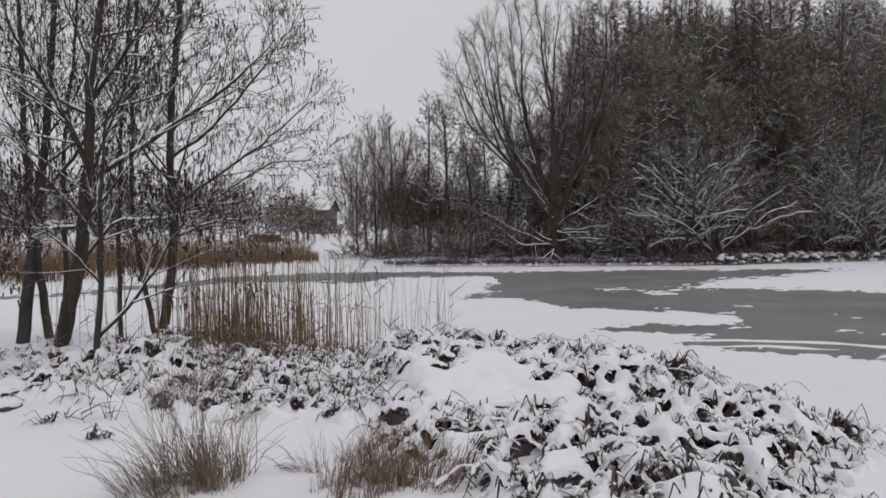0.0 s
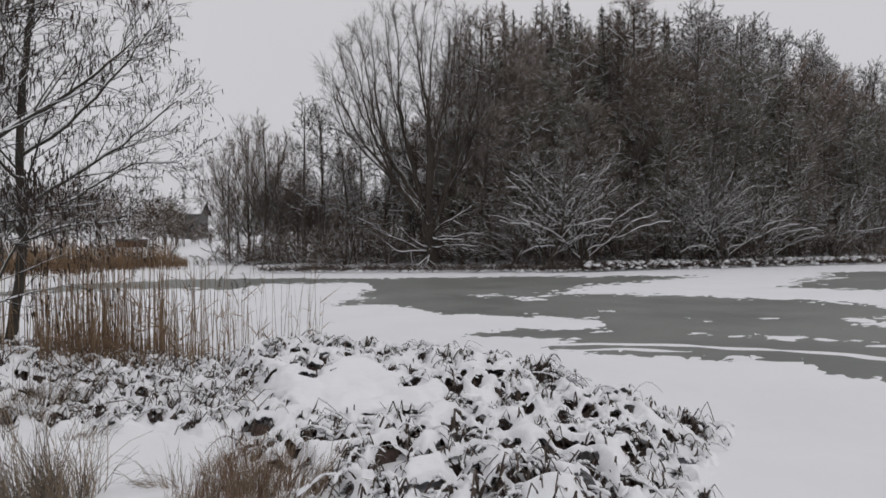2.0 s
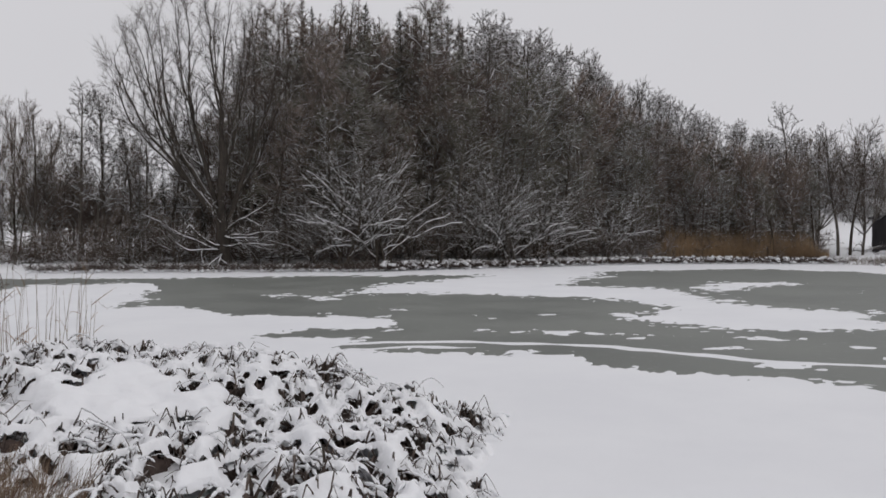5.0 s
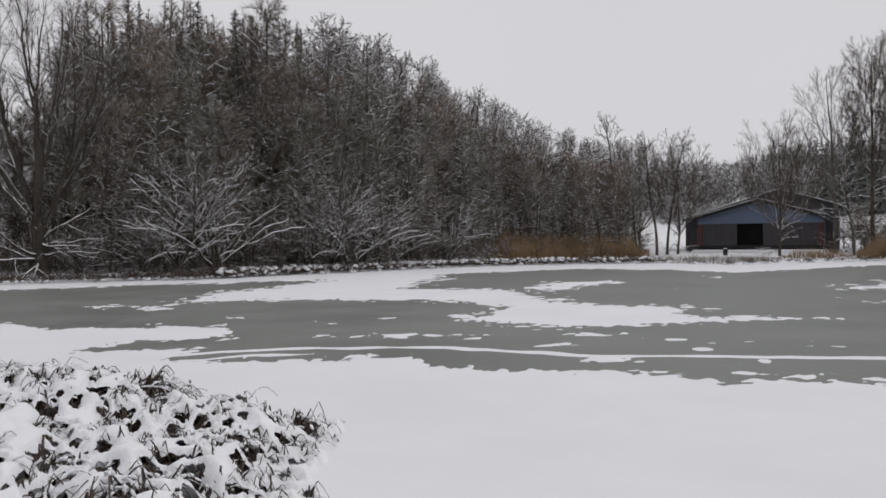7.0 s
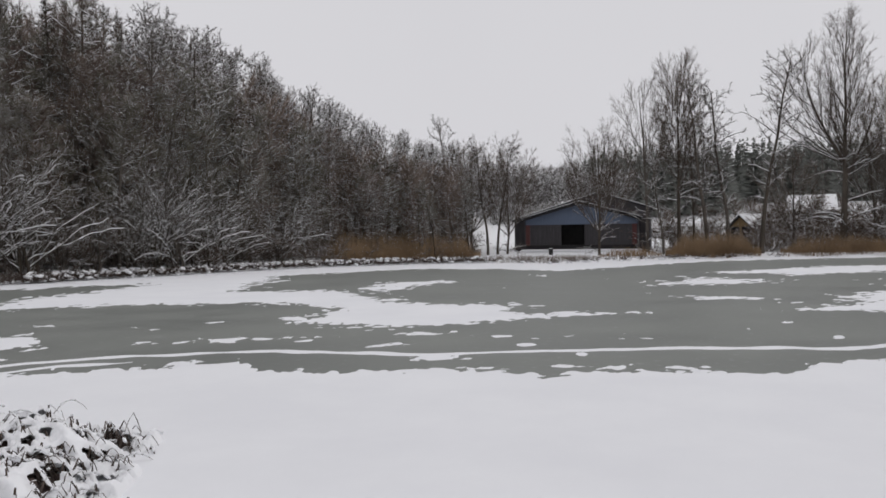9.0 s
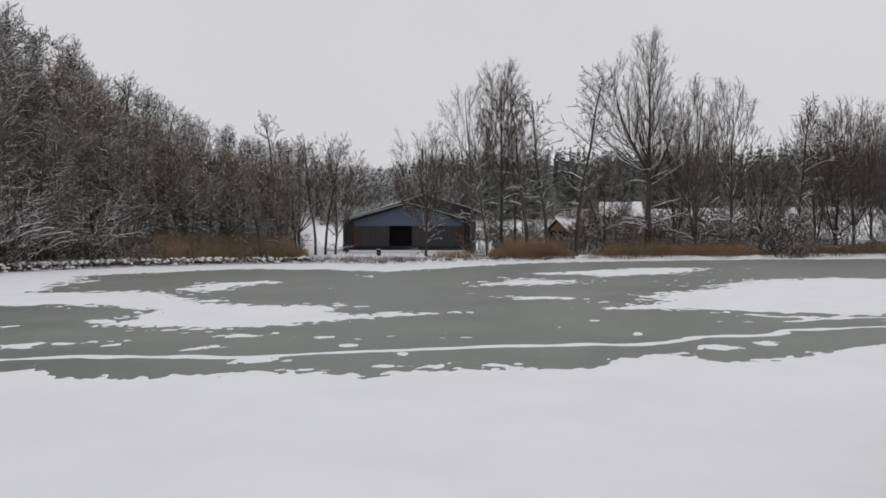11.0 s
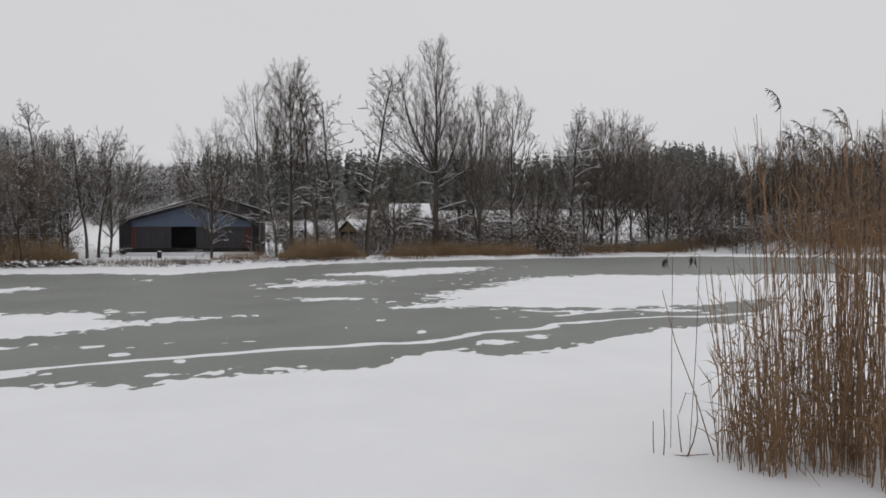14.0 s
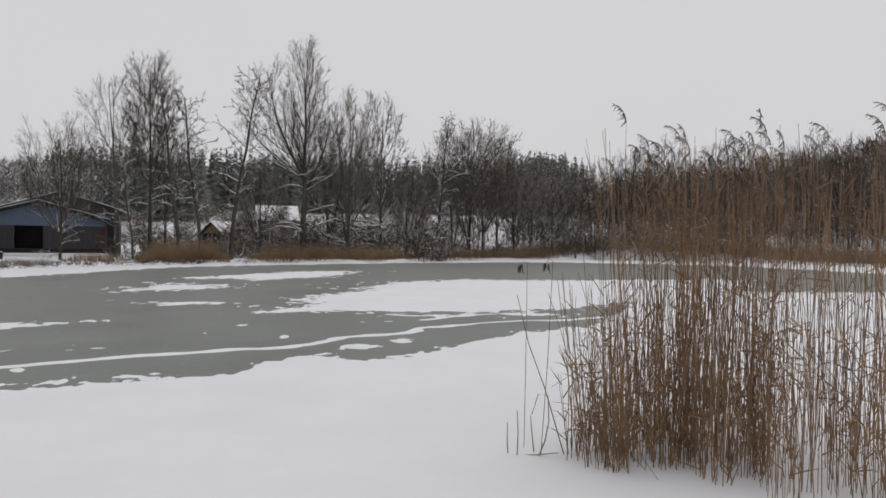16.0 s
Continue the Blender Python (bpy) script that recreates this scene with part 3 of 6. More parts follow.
def larch(seed, h=12.0):
    """A bare larch: a thin spire, level boughs with upturned ends, fine russet twigs."""
    t = Tree(seed)
    trunk = t.limb((0, 0, -0.3), (t.rng.normal(0, 0.015), 0, 1), h + 0.3, 0.15, 0.012, 0.012, 0.01, 10, 6)
    for k in range(130):
        f = 0.16 + 0.83 * ((k + t.rng.uniform(0, 1)) / 130) ** 0.9
        p, d = t.along(trunk, f)
        w = aside(t.rng, d, t.rng.normal(84 - 26 * f, 9))
        li = t.limb(p, w, (0.06 + 3.6 * (1 - f) ** 0.85) * t.rng.uniform(0.45, 1.15), 0.018, 0.008, 0.07, 0.035, 4, 3)
        t.clothe(li, int(7 + 62 * (1 - f)), 62, 0.16 + 0.2 * (1 - f), 0.0070, 0.06, -0.05)
    return tree_meshes(t.finish(), "larch", M_forest_bark, M_larch_twig)


def conifer(seed, h=12.0, wide=1.0, load=0.012):
    """A spruce: a pointed top, boughs that sweep down and out, hanging sprays of needles."""
    t = Tree(seed, 1, load, 0.011)
    trunk = t.limb((0, 0, -0.3), (0, 0, 1), h + 0.3, 0.15, 0.012, 0.01, 0.01, 10, 6)
    for k in range(170):
        f = 0.10 + 0.885 * ((k + t.rng.uniform(0, 1)) / 170) ** 0.92
        p, d = t.along(trunk, f)
        w = aside(t.rng, d, t.rng.normal(98 - 48 * f * f, 8))
        ln = wide * (0.10 + 2.9 * (1 - f) ** 0.85) * t.rng.uniform(0.55, 1.15)
        li = t.limb(p, w, ln, 0.022, 0.008, 0.05, 0.03, 4, 3)
        t.clothe(li, int(5 + 13 * (1 - f)), 52, 0.20 + 0.26 * (1 - f), 0.021, 0.05, -0.32)
    return tree_meshes(t.finish(), "conifer", M_forest_bark, M_needle)


def shrub(seed, h=7.0, wide=0.6, stems=4, mats=None, load=0.032, boughs=36):
    """A shore tree of several stems: boughs arching out on all sides, the low ones level or hanging, with thick snow along them."""
    t = Tree(seed, 1, load, 0.013)
    spec = [(40, 0.17 * h, 0.4, 0.24, 0.0, 5, 3, 4, 0.42, 0.0065), (42, 0.08 * h, 0.3, 0.24, 0.0, 3, 0, 4, 0.36, 0.006)]
    for k in range(stems):
        g = 2 * math.pi * k / stems + t.rng.uniform(-0.5, 0.5)
        lean = t.rng.uniform(0.05, 0.42)
        st = t.limb((0.18 * math.cos(g), 0.18 * math.sin(g), -0.2), (lean * math.cos(g), lean * math.sin(g), 1.0), h * t.rng.uniform(0.72, 0.98), 0.085, 0.018, 0.10, 0.02, 10, 6)
        t.branch(st, 0.06, 9, spec, 0.35)
        for b in range(boughs // stems):
            f = 0.06 + 0.62 * (b + t.rng.uniform(0, 1)) * stems / boughs
            p, d = t.along(st, f)
            a = g + t.rng.normal(0, 0.9)
            out = np.array((math.cos(a), math.sin(a), 0.0))
            reach = h * wide * t.rng.uniform(0.45, 1.05) * (1 - 0.35 * f)
            lift = reach * (t.rng.uniform(-0.12, 0.75) + 0.8 * f)
            end = p + out * reach + np.array((0, 0, lift))
            end[2] = max(end[2], 0.12)
            knee = p + out * reach * 0.5 + np.array((0, 0, lift * 0.5 + reach * t.rng.uniform(0.02, 0.32)))
            li = t.arc(p, knee, end, 0.034 * (1.15 - f), 0.011, 9, 5, 0.065)
            t.branch(li, 0.035, 6, spec, 0.25)
    return tree_meshes(t.finish(), "shrub", *(mats or (M_bush, M_bush_twig)))


def thicket(seed, h=2.6):
    """Low tangled undergrowth."""
    t = Tree(seed)
    for k in range(13):
        g = t.rng.uniform(0, 6.28)
        p = (t.rng.uniform(-1.6, 1.6), t.rng.uniform(-0.8, 0.8), -0.15)
        st = t.limb(p, (0.9 * math.cos(g), 0.9 * math.sin(g), t.rng.uniform(0.5, 1.3)), h * t.rng.uniform(0.5, 1.1), 0.022, 0.009, 0.14, -0.01, 4, 3)
        t.branch(st, 0.022, 6, [(48, 0.9, 0.3, 0.16, 0.0, 2, 0, 7, 0.5, 0.011)], 0.15)
        t.clothe(st, 9, 45, 0.5, 0.009, 0.1)
    return tree_meshes(t.finish(), "thicket", M_forest_bark, M_forest_twig)


def fan_tree(seed, lobes, trunk_r, twig=(0.75, 0.0095, 6), skirts=6, load=0.014, mats=None, sway=0.03):
    """A free-standing bare tree. lobes of its crown: (x, z, half width, half height, limbs, height at which its leader leaves the trunk).
    The first lobe stands on the trunk; limbs leave their leader at sharp angles and curve upward."""
    t = Tree(seed, 1, load, 0.012)
    up, trunk = np.array((0, 0, 1.0)), None
    for cx, cz, rx, rz, limbs, fork in lobes:
        top = np.array((cx, t.rng.uniform(-0.3, 0.3) * rx, cz + 0.86 * rz))
        if trunk is None:
            lead = t.arc(np.array((0, 0, -0.3)), np.array((cx * 0.3, 0, top[2] * 0.55)), top, trunk_r, 0.016, 12, 8, sway)
            trunk, r_lead = lead, trunk_r
        else:
            p, d = t.along(trunk, min(0.9, fork / trunk[-1][2]))
            r_lead = trunk_r * 0.55
            lead = t.arc(p, p + (top - p) * np.array((0.72, 0.72, 0.42)), top, r_lead, 0.016, 10, 6, sway)
        for k in range(limbs):
            g, phi = 2.4 * k + t.rng.uniform(-0.4, 0.4), math.acos(1 - 1.5 * (k + 0.5) / limbs)
            s = t.rng.uniform(0.86, 1.02)
            tip = np.array((cx + s * rx * math.sin(phi) * math.cos(g), s * rx * math.sin(phi) * math.sin(g), cz + s * rz * math.cos(phi)))
            gap = math.hypot(tip[0] - cx, tip[1])
            z = tip[2] - gap * t.rng.uniform(1.1, 2.1) - 0.3 * rz
            f = float(np.interp(max(z, fork), lead[:, 2], np.linspace(0, 1, len(lead))))
            p, d = t.along(lead, min(f, 0.93))
            r = max(0.022, r_lead * (1 - 0.85 * f) * t.rng.uniform(0.3, 0.5))
            li = t.arc(p, p + (tip - p) * np.array((0.66, 0.66, 0.36)), tip, r, 0.012, 8, 5, 0.012 * rz)
            ln = min(2.6, max(0.9, 0.26 * rz + 0.2 * rx))
            t.branch(li, r * 0.7, 9, [(24, ln, 0.3, 0.06, 0.07, 4, 4, twig[2], twig[0], twig[1]), (25, 0.5 * ln, 0.3, 0.08, 0.06, 2, 0, twig[2], twig[0] * 0.8, twig[1])], 0.25)
            t.clothe(li, 10, 24, twig[0], twig[1], 0.45)
        t.clothe(lead, 24, 24, twig[0], twig[1], 0.6)
    low = lobes[0][5]
    for k in range(skirts):
        p, d = t.along(trunk, low / trunk[-1][2] * t.rng.uniform(0.25, 1.15))
        a, ln = t.rng.uniform(0, 6.28), trunk[-1][2] * t.rng.uniform(0.10, 0.23)
        out = np.array((math.cos(a), math.sin(a), 0))
        li = t.arc(p, p + out * ln * 0.5 + up * ln * 0.25, p + out * ln + up * ln * t.rng.uniform(-0.15, 0.5), trunk_r * 0.22, 0.014, 6, 5, 0.05)
        t.branch(li, 0.04, 5, [(45, 0.35 * ln, 0.3, 0.15, 0.0, 3, 0, 5, 0.5, 0.010)], 0.3)
    return tree_meshes(t.finish(), "fan_tree", *(mats or (M_forest_bark, M_forest_twig)))


def willow(seed, h):
    """An old crack willow: a short leaning trunk, long limbs fanned to one side and up, fine upright tips, snowy low boughs."""
    t = Tree(seed, 1, 0.020, 0.014)
    butt = t.arc(np.array((0.15, 0, -0.3)), np.array((0.05, 0, 1.2)), np.array((-0.15, 0, 2.9)), 0.36, 0.26, 6, 9, 0.01)
    spec = [(26, 2.0, 0.4, 0.08, 0.07, 4, 5, 8, 0.8, 0.0065), (26, 0.9, 0.3, 0.1, 0.07, 2, 0, 8, 0.75, 0.006)]
    fans = [((0.1, 1.0, 0.25), (-0.6, 0.985, -0.2), (0.9, 0.93, -0.4)), ((-1.6, 0.98, 0.4), (-2.6, 0.945, -0.3), (-2.2, 0.90, 2.2)), ((-3.4, 0.885, 0.3), (-4.1, 0.875, -0.5), (-4.8, 0.83, 0.5)),
            ((-5.2, 0.755, -0.3), (-5.3, 0.66, 0.6), (-3.4, 0.78, -2.2)), ((1.7, 0.92, 0.5), (2.6, 0.86, -0.3), (3.3, 0.76, 0.2)), ((-0.8, 0.9, -2.2), (1.2, 0.82, -2.0))]
    for fan in fans:
        p = t.along(butt, t.rng.uniform(0.6, 1.0))[0]
        goal = np.mean([(x, 1.6 * y, h * z) for x, z, y in fan], 0)
        fork = p + (goal - p) * np.array((0.55, 0.55, 0.36))
        stem = t.arc(p, (p + fork) / 2 + np.array((0, 0, -0.25)), fork, 0.17, 0.10, 6, 7, 0.05)
        for k, (x, z, y) in enumerate(fan):
            a = t.along(stem, (0.98, 0.8, 0.62)[k])[0]
            tip = np.array((x, y * 1.6, h * z * t.rng.uniform(0.98, 1.02)))
            li = t.arc(a, a + (tip - a) * np.array((0.72, 0.72, 0.40)), tip, 0.085 if k else 0.10, 0.014, 10, 6, 0.07)
            t.branch(li, 0.07, 12, spec, 0.12)
            t.clothe(li, 26, 22, 0.8, 0.0065, 0.4)
    for x, y, z, ln in ((-0.95, -0.3, 0.06, 5.4), (-0.8, -0.6, 0.35, 4.4), (-0.5, -0.7, 0.2, 3.4), (0.85, -0.5, 0.12, 3.4), (0.7, -0.5, 0.95, 4.6), (0.55, -0.6, 0.5, 3.2), (-0.85, 0.1, 0.55, 4.6), (-0.7, -0.7, -0.25, 2.8), (0.5, -0.8, -0.25, 2.4), (-0.4, -0.9, -0.3, 2.2), (0.9, -0.3, -0.1, 2.6), (-0.9, -0.4, 0.2, 4.0)):
        p = butt[3] + np.array((0, 0, t.rng.uniform(-0.8, 0.9)))
        li = t.limb(p, (x, y, z), ln, 0.065, 0.018, 0.17, 0.03, 10, 5)
        t.branch(li, 0.06, 6, [(45, 1.3, 0.4, 0.16, 0.0, 4, 3, 4, 0.5, 0.0095), (40, 0.6, 0.4, 0.16, 0.0, 2, 0, 4, 0.4, 0.009)], 0.25)
    return tree_meshes(t.finish(0.02), "willow", M_willow_bark, M_willow_twig)


def on_land(az, r, sink=0.0):
    p = polar(az, r)
    p[2] = float(land(p[0], p[1])) - sink
    return p


place_rng = np.random.RandomState(5)

# the big willow on the far bank
plant(willow(11, 13.7), "willow", "old bare willow with fanned limbs, snow on its lower boughs", "tree", on_land(8.05, 41.2, 0.05), -8, 1.0, "")

# the wooded hillside: how high the tree tops reach over the eye, by bearing
SKYLINE = [(2, 0.15), (7, 0.2), (8.6, 0.245), (9.5, 0.268), (11, 0.287), (13, 0.298), (17, 0.305), (22, 0.288), (27, 0.275), (31, 0.25), (34, 0.225), (38, 0.182), (42.6, 0.14), (47, 0.12), (51, 0.12), (54, 0.11)]
WOOD = [woodland_tree(31, 10, None, 0.010, 60, 0.34), woodland_tree(32, 10, None, 0.025, 74, 0.24), woodland_tree(33, 10, (M_forest_bark, M_moss_twig), 0.016, 66, 0.36), woodland_tree(34, 10, (M_forest_bark, M_moss_twig), 0.028, 76, 0.26)]
ALDER = [cone_alder(s, 10, 0.022) for s in (35, 36, 37)]
LARCH = [larch(s) for s in (38, 39, 40)]
SPRUCE = [conifer(s, 12, w) for s, w in ((41, 1.0), (42, 0.8), (43, 0.9))]
SNOWY_SPRUCE = conifer(44, 12, 1.0, 0.034)
SHRUB = [shrub(s, 7.0, w, n) for s, w, n in ((51, 0.55, 4), (52, 0.62, 5))]
BROWN_SHRUB = [shrub(s, 6.0, 0.5, 4, (M_forest_bark, M_forest_twig), 0.015, 28) for s in (53, 54)]
THICKET = [thicket(s) for s in (61, 62, 63)]
BARE_LABEL, SPRUCE_LABEL = "bare brown woodland tree with snow along its boughs", "dark spruce in the wood, dusted with snow"
for k in range(236):
    az = 8.9 + 40.6 * (k + place_rng.uniform(0, 1)) / 236
    if az > 49.0:
        continue
    row = (0, 3, 1, 4, 2, 3, 4)[k % 7]
    r = float(shore(az)) + (3.5, 7, 12, 18, 26)[row] + place_rng.uniform(-2, 3)
    at = on_land(az, r, 0.1)
    top = EYE + r * float(np.interp(az, *zip(*SKYLINE))) * (0.55, 0.72, 0.86, 0.95, 0.985)[row] * (place_rng.uniform(0.9, 1.05) if row < 3 or az < 25 else place_rng.uniform(0.94, 1.02))
    h, turn, pick = max(top - at[2], 4.5), place_rng.uniform(0, 360), place_rng.rand()
    firs = (0, 0.45, 0.9, 0.9, 0.92)[row] if 9 < az < 25.5 else (0, 0.05, 0.15, 0.18, 0.15)[row]
    if pick < firs * 0.62:
        plant(LARCH[k % 3], "larch", "bare russet larch with a thin spire", "tree", at, turn, h / 12, "conifers of the wood")
    elif pick < firs:
        plant(SPRUCE[k % 3] if az < 25 else SNOWY_SPRUCE, "conifer", SPRUCE_LABEL, "tree", at, turn, h / 12, "conifers of the wood")
    elif row >= 2 and az > 24:
        plant(ALDER[k % 3], "woodland_alder", "tall bare alder with dark cones and dusted twigs", "tree", at, turn, h / 10, "trees of the wood")
    else:
        plant(WOOD[(1, 3, 2, 3, 1)[k % 5] if az > 25 else (0, 2, 0, 1, 2, 3)[k % 6]], "woodland_tree", BARE_LABEL, "tree", at, turn, h / 10, "trees of the wood")
# shore trees leaning over the far bank
for az, off, size, snowy in ((12.3, 1.6, 0.6, 0), (14.2, 1.6, 0.62, 1), (16.2, 1.0, 1.05, 1), (19.0, 0.9, 1.12, 1), (21.2, 2.4, 0.8, 0), (23.2, 1.6, 0.7, 0), (25.4, 2.0, 0.75, 1), (26.9, 1.6, 0.8, 1), (28.4, 0.8, 1.08, 1), (30.2, 1.4, 0.85, 1), (31.4, 1.8, 0.7, 1),
                             (32.4, 2.8, 0.85, 0), (35.0, 2.5, 0.8, 1), (37.5, 3.5, 0.75, 0), (41, 6.5, 0.8, 1), (44.5, 7, 0.85, 0), (47.5, 7, 0.75, 0), (5.0, 1.8, 0.5, 0), (2.0, 2, 0.5, 0), (10.4, 1.6, 0.45, 1)):
    plant((SHRUB if snowy else BROWN_SHRUB)[int(az * 10) % 2], "shrub", "spreading many-stemmed shore tree with thick snow along its boughs" if snowy else "spreading bare brown shrub with snow on its boughs", "shrub",
          on_land(az, float(shore(az)) + off, 0.05), place_rng.uniform(0, 360), size, "shrubs on the far bank", ("stem", "crown"))
for k in range(58):
    az = -6 + 55 * (k + place_rng.uniform(0, 1)) / 58
    plant(THICKET[k % 3], "thicket", "low tangled undergrowth dusted with snow", "shrub", on_land(az, float(shore(az)) + place_rng.uniform(1.2, 5), 0.05), place_rng.uniform(0, 360), place_rng.uniform(0.6, 1.05), "undergrowth on the far bank", ("stem", "crown"))

# slim trees left of the willow
FAN = [fan_tree(s, [(0, 5.7, 2.3, 3.1, 19, 1.4)], 0.10, (0.5, 0.0058, 7), 5) for s in (73, 74)]
for az, r, h, k in ((-6.2, 48, 7.0, 0), (-4.8, 49, 8.4, 1), (-3.5, 47, 8.2, 0), (-2.6, 50, 7.4, 1), (-1.1, 46, 9.0, 0), (-0.3, 46.5, 9.4, 1), (0.6, 46, 9.0, 0), (1.9, 47, 8.2, 1), (3.1, 46, 7.2, 0), (4.6, 47, 8.2, 1), (6, 47, 8.5, 0), (9.5, 47, 11, 1)):
    plant(ALDER[k] if az > -1.5 else FAN[k], "alder", "slim bare alder on the far bank", "tree", on_land(az, r, 0.05), place_rng.uniform(0, 360), h / (10 if az > -1.5 else 9), "slim trees on the far bank")
for az, r, size in ((-5.6, 58, 0.36), (-2.2, 56, 0.33), (0.4, 54, 0.36), (2.6, 45, 0.40), (4.3, 49, 0.48), (5.4, 47, 0.55), (6.6, 50, 0.62), (9.3, 50, 0.8), (10.6, 52, 0.95)):
    plant(SPRUCE[int(r) % 3], "conifer", "small dark spruce among bare trees", "tree", on_land(az, r, 0.05), az * 50, size, "conifers of the wood")
for k in range(22):
    az, r = -6.5 + 16.5 * (k + place_rng.uniform(0, 1)) / 22, place_rng.uniform(48, 58)
    at = on_land(az, r, 0.1)
    plant(WOOD[k % 3], "woodland_tree", BARE_LABEL, "tree", at, place_rng.uniform(0, 360), (EYE + r * (0.070 + 0.0065 * az + place_rng.uniform(-0.01, 0.03)) - at[2]) / 10, "trees of the wood")

# the row along the far end of the pond
ROUND = [fan_tree(s, [(0, 8.0, 3.7, 3.7, 30, 2.2)], 0.15, (0.65, 0.0068, 7), 7, 0.016) for s in (81, 82)]
BROOM = fan_tree(84, [(0, 11.2, 2.1, 4.6, 26, 4.6)], 0.19, (0.75, 0.0068, 7), 8, 0.022)
LOOSE = fan_tree(85, [(-0.6, 10.8, 2.3, 4.2, 13, 4.0), (1.7, 10.2, 1.8, 3.4, 8, 4.4)], 0.17, (0.7, 0.0066, 5), 8, 0.022)
VASE = [fan_tree(s, [(-1.0, 8.6, 2.7, 4.2, 18, 1.2), (1.6, 8.0, 2.5, 4.3, 15, 0.9)], 0.15, (0.65, 0.0068, 5), 12, 0.028) for s in (86, 88)]
PALE = fan_tree(89, [(0, 8.2, 2.2, 3.8, 16, 2.6)], 0.14, (0.6, 0.0075, 5), 8, 0.040)
GREAT = fan_tree(87, [(0.35, 14.4, 1.8, 5.9, 24, 6.5), (-3.3, 13.2, 2.7, 4.6, 19, 7.2), (2.6, 10.2, 1.7, 3.4, 6, 6.0)], 0.34, (0.8, 0.0066, 5), 13, 0.034)
ROW = [(57.9, 62, 0.136, ROUND[0], 12), (61.3, 69, 0.196, LOOSE, 15), (63.4, 70, 0.218, BROOM, 16), (64.4, 73, 0.150, LOOSE, 15), (65.35, 70, 0.190, ALDER[0], 10), (66.6, 71, 0.178, ALDER[1], 10), (68.7, 68, 0.206, ALDER[2], 10),
       (62.3, 66, 0.10, ALDER[1], 10), (70.6, 77, 0.10, ROUND[1], 12), (75.4, 78, 0.150, VASE[1], 12.8), (76.8, 76, 0.184, VASE[0], 12.8), (79.1, 80, 0.178, PALE, 12), (81.0, 84, 0.10, ROUND[1], 12),
       (83.1, 84, 0.155, ALDER[0], 10), (84.3, 90, 0.140, VASE[1], 12.8), (85.5, 92, 0.152, VASE[0], 12.8), (86.6, 93, 0.150, ROUND[0], 12), (87.6, 95, 0.138, VASE[1], 12.8), (88.8, 97, 0.118, ROUND[0], 12),
       (50.0, 63, 0.125, ALDER[1], 10), (50.7, 64, 0.118, ALDER[2], 10), (51.4, 64, 0.128, FAN[0], 9), (47.6, 68, 0.15, ALDER[0], 10), (48.8, 66, 0.12, ROUND[1], 12), (90.0, 100, 0.105, VASE[0], 12.8), (91.5, 104, 0.10, ROUND[1], 12), (93.5, 106, 0.10, VASE[1], 12.8)]
for k in range(14):
    ROW.append((95.5 + 1.7 * k, 110 - 1.2 * k, 0.105 + 0.012 * (k % 3), ROUND[k % 2], 12))
for az, r, top, me, base in ROW:
    at = on_land(az, r, 0.05)
    plant(me, "shore_tree", "bare tree standing along the far shore", "tree", at, place_rng.uniform(0, 360) if az > 74 else -az, (EYE + r * top - at[2]) / base, "trees along the far shore")
plant(GREAT, "shore_tree", "great bare forked tree towering over the pond's far end", "tree", on_land(73.6, 76, 0.05), -73.6, 1.0, "trees along the far shore")
for k in range(54):
    az = 61.5 + 54 * (k + place_rng.uniform(0, 1)) / 54
    plant(THICKET[k % 3], "scrub", "tangled bare scrub behind the far shore", "shrub", on_land(az, float(shore(az)) + place_rng.uniform(2.5, 9), 0.05), place_rng.uniform(0, 360), place_rng.uniform(0.7, 1.2), "scrub along the far shore", ("stem", "crown"))

# ---- far woods ----
def merged(name, arrays, poses, mat):
    """One mesh out of copies of simple parts: corners and triangles, moved and scaled."""
    s = Soup()
    for (v, t), (x, y, z, size, tall, turn) in poses_of(arrays, poses):
        c, n = math.cos(turn), math.sin(turn)
        w = np.stack([(v[:, 0] * c - v[:, 1] * n) * size + x, (v[:, 0] * n + v[:, 1] * c) * size + y, v[:, 2] * tall + z], -1)
        s.add(w, None, t)
    return s.mesh(name, mat)


def poses_of(arrays, poses):
    return [(arrays[k % len(arrays)], p) for k, p in enumerate(poses)]


def far_conifer(seed):
    """A small spruce of drooping sprays, one metre high."""
    rng, s = np.random.RandomState(seed), Soup()
    f = np.sort(rng.uniform(0.1, 0.98, 52))
    g = rng.uniform(0, 6.28, len(f))
    drop = rng.uniform(-0.6, 0.35, len(f))
    way = np.stack([np.cos(g), np.sin(g), drop], -1)
    s.spikes(np.stack([0 * f, 0 * f, f], -1), way, (0.015 + 0.155 * (1 - f) ** 0.9) * rng.uniform(0.6, 1.2, len(f)), 0.011 + 0.036 * (1 - f))
    s.spikes([[0, 0, -0.03]], [[0, 0, 1]], 1.03, 0.014)
    return np.concatenate(s.v), np.concatenate(s.t)


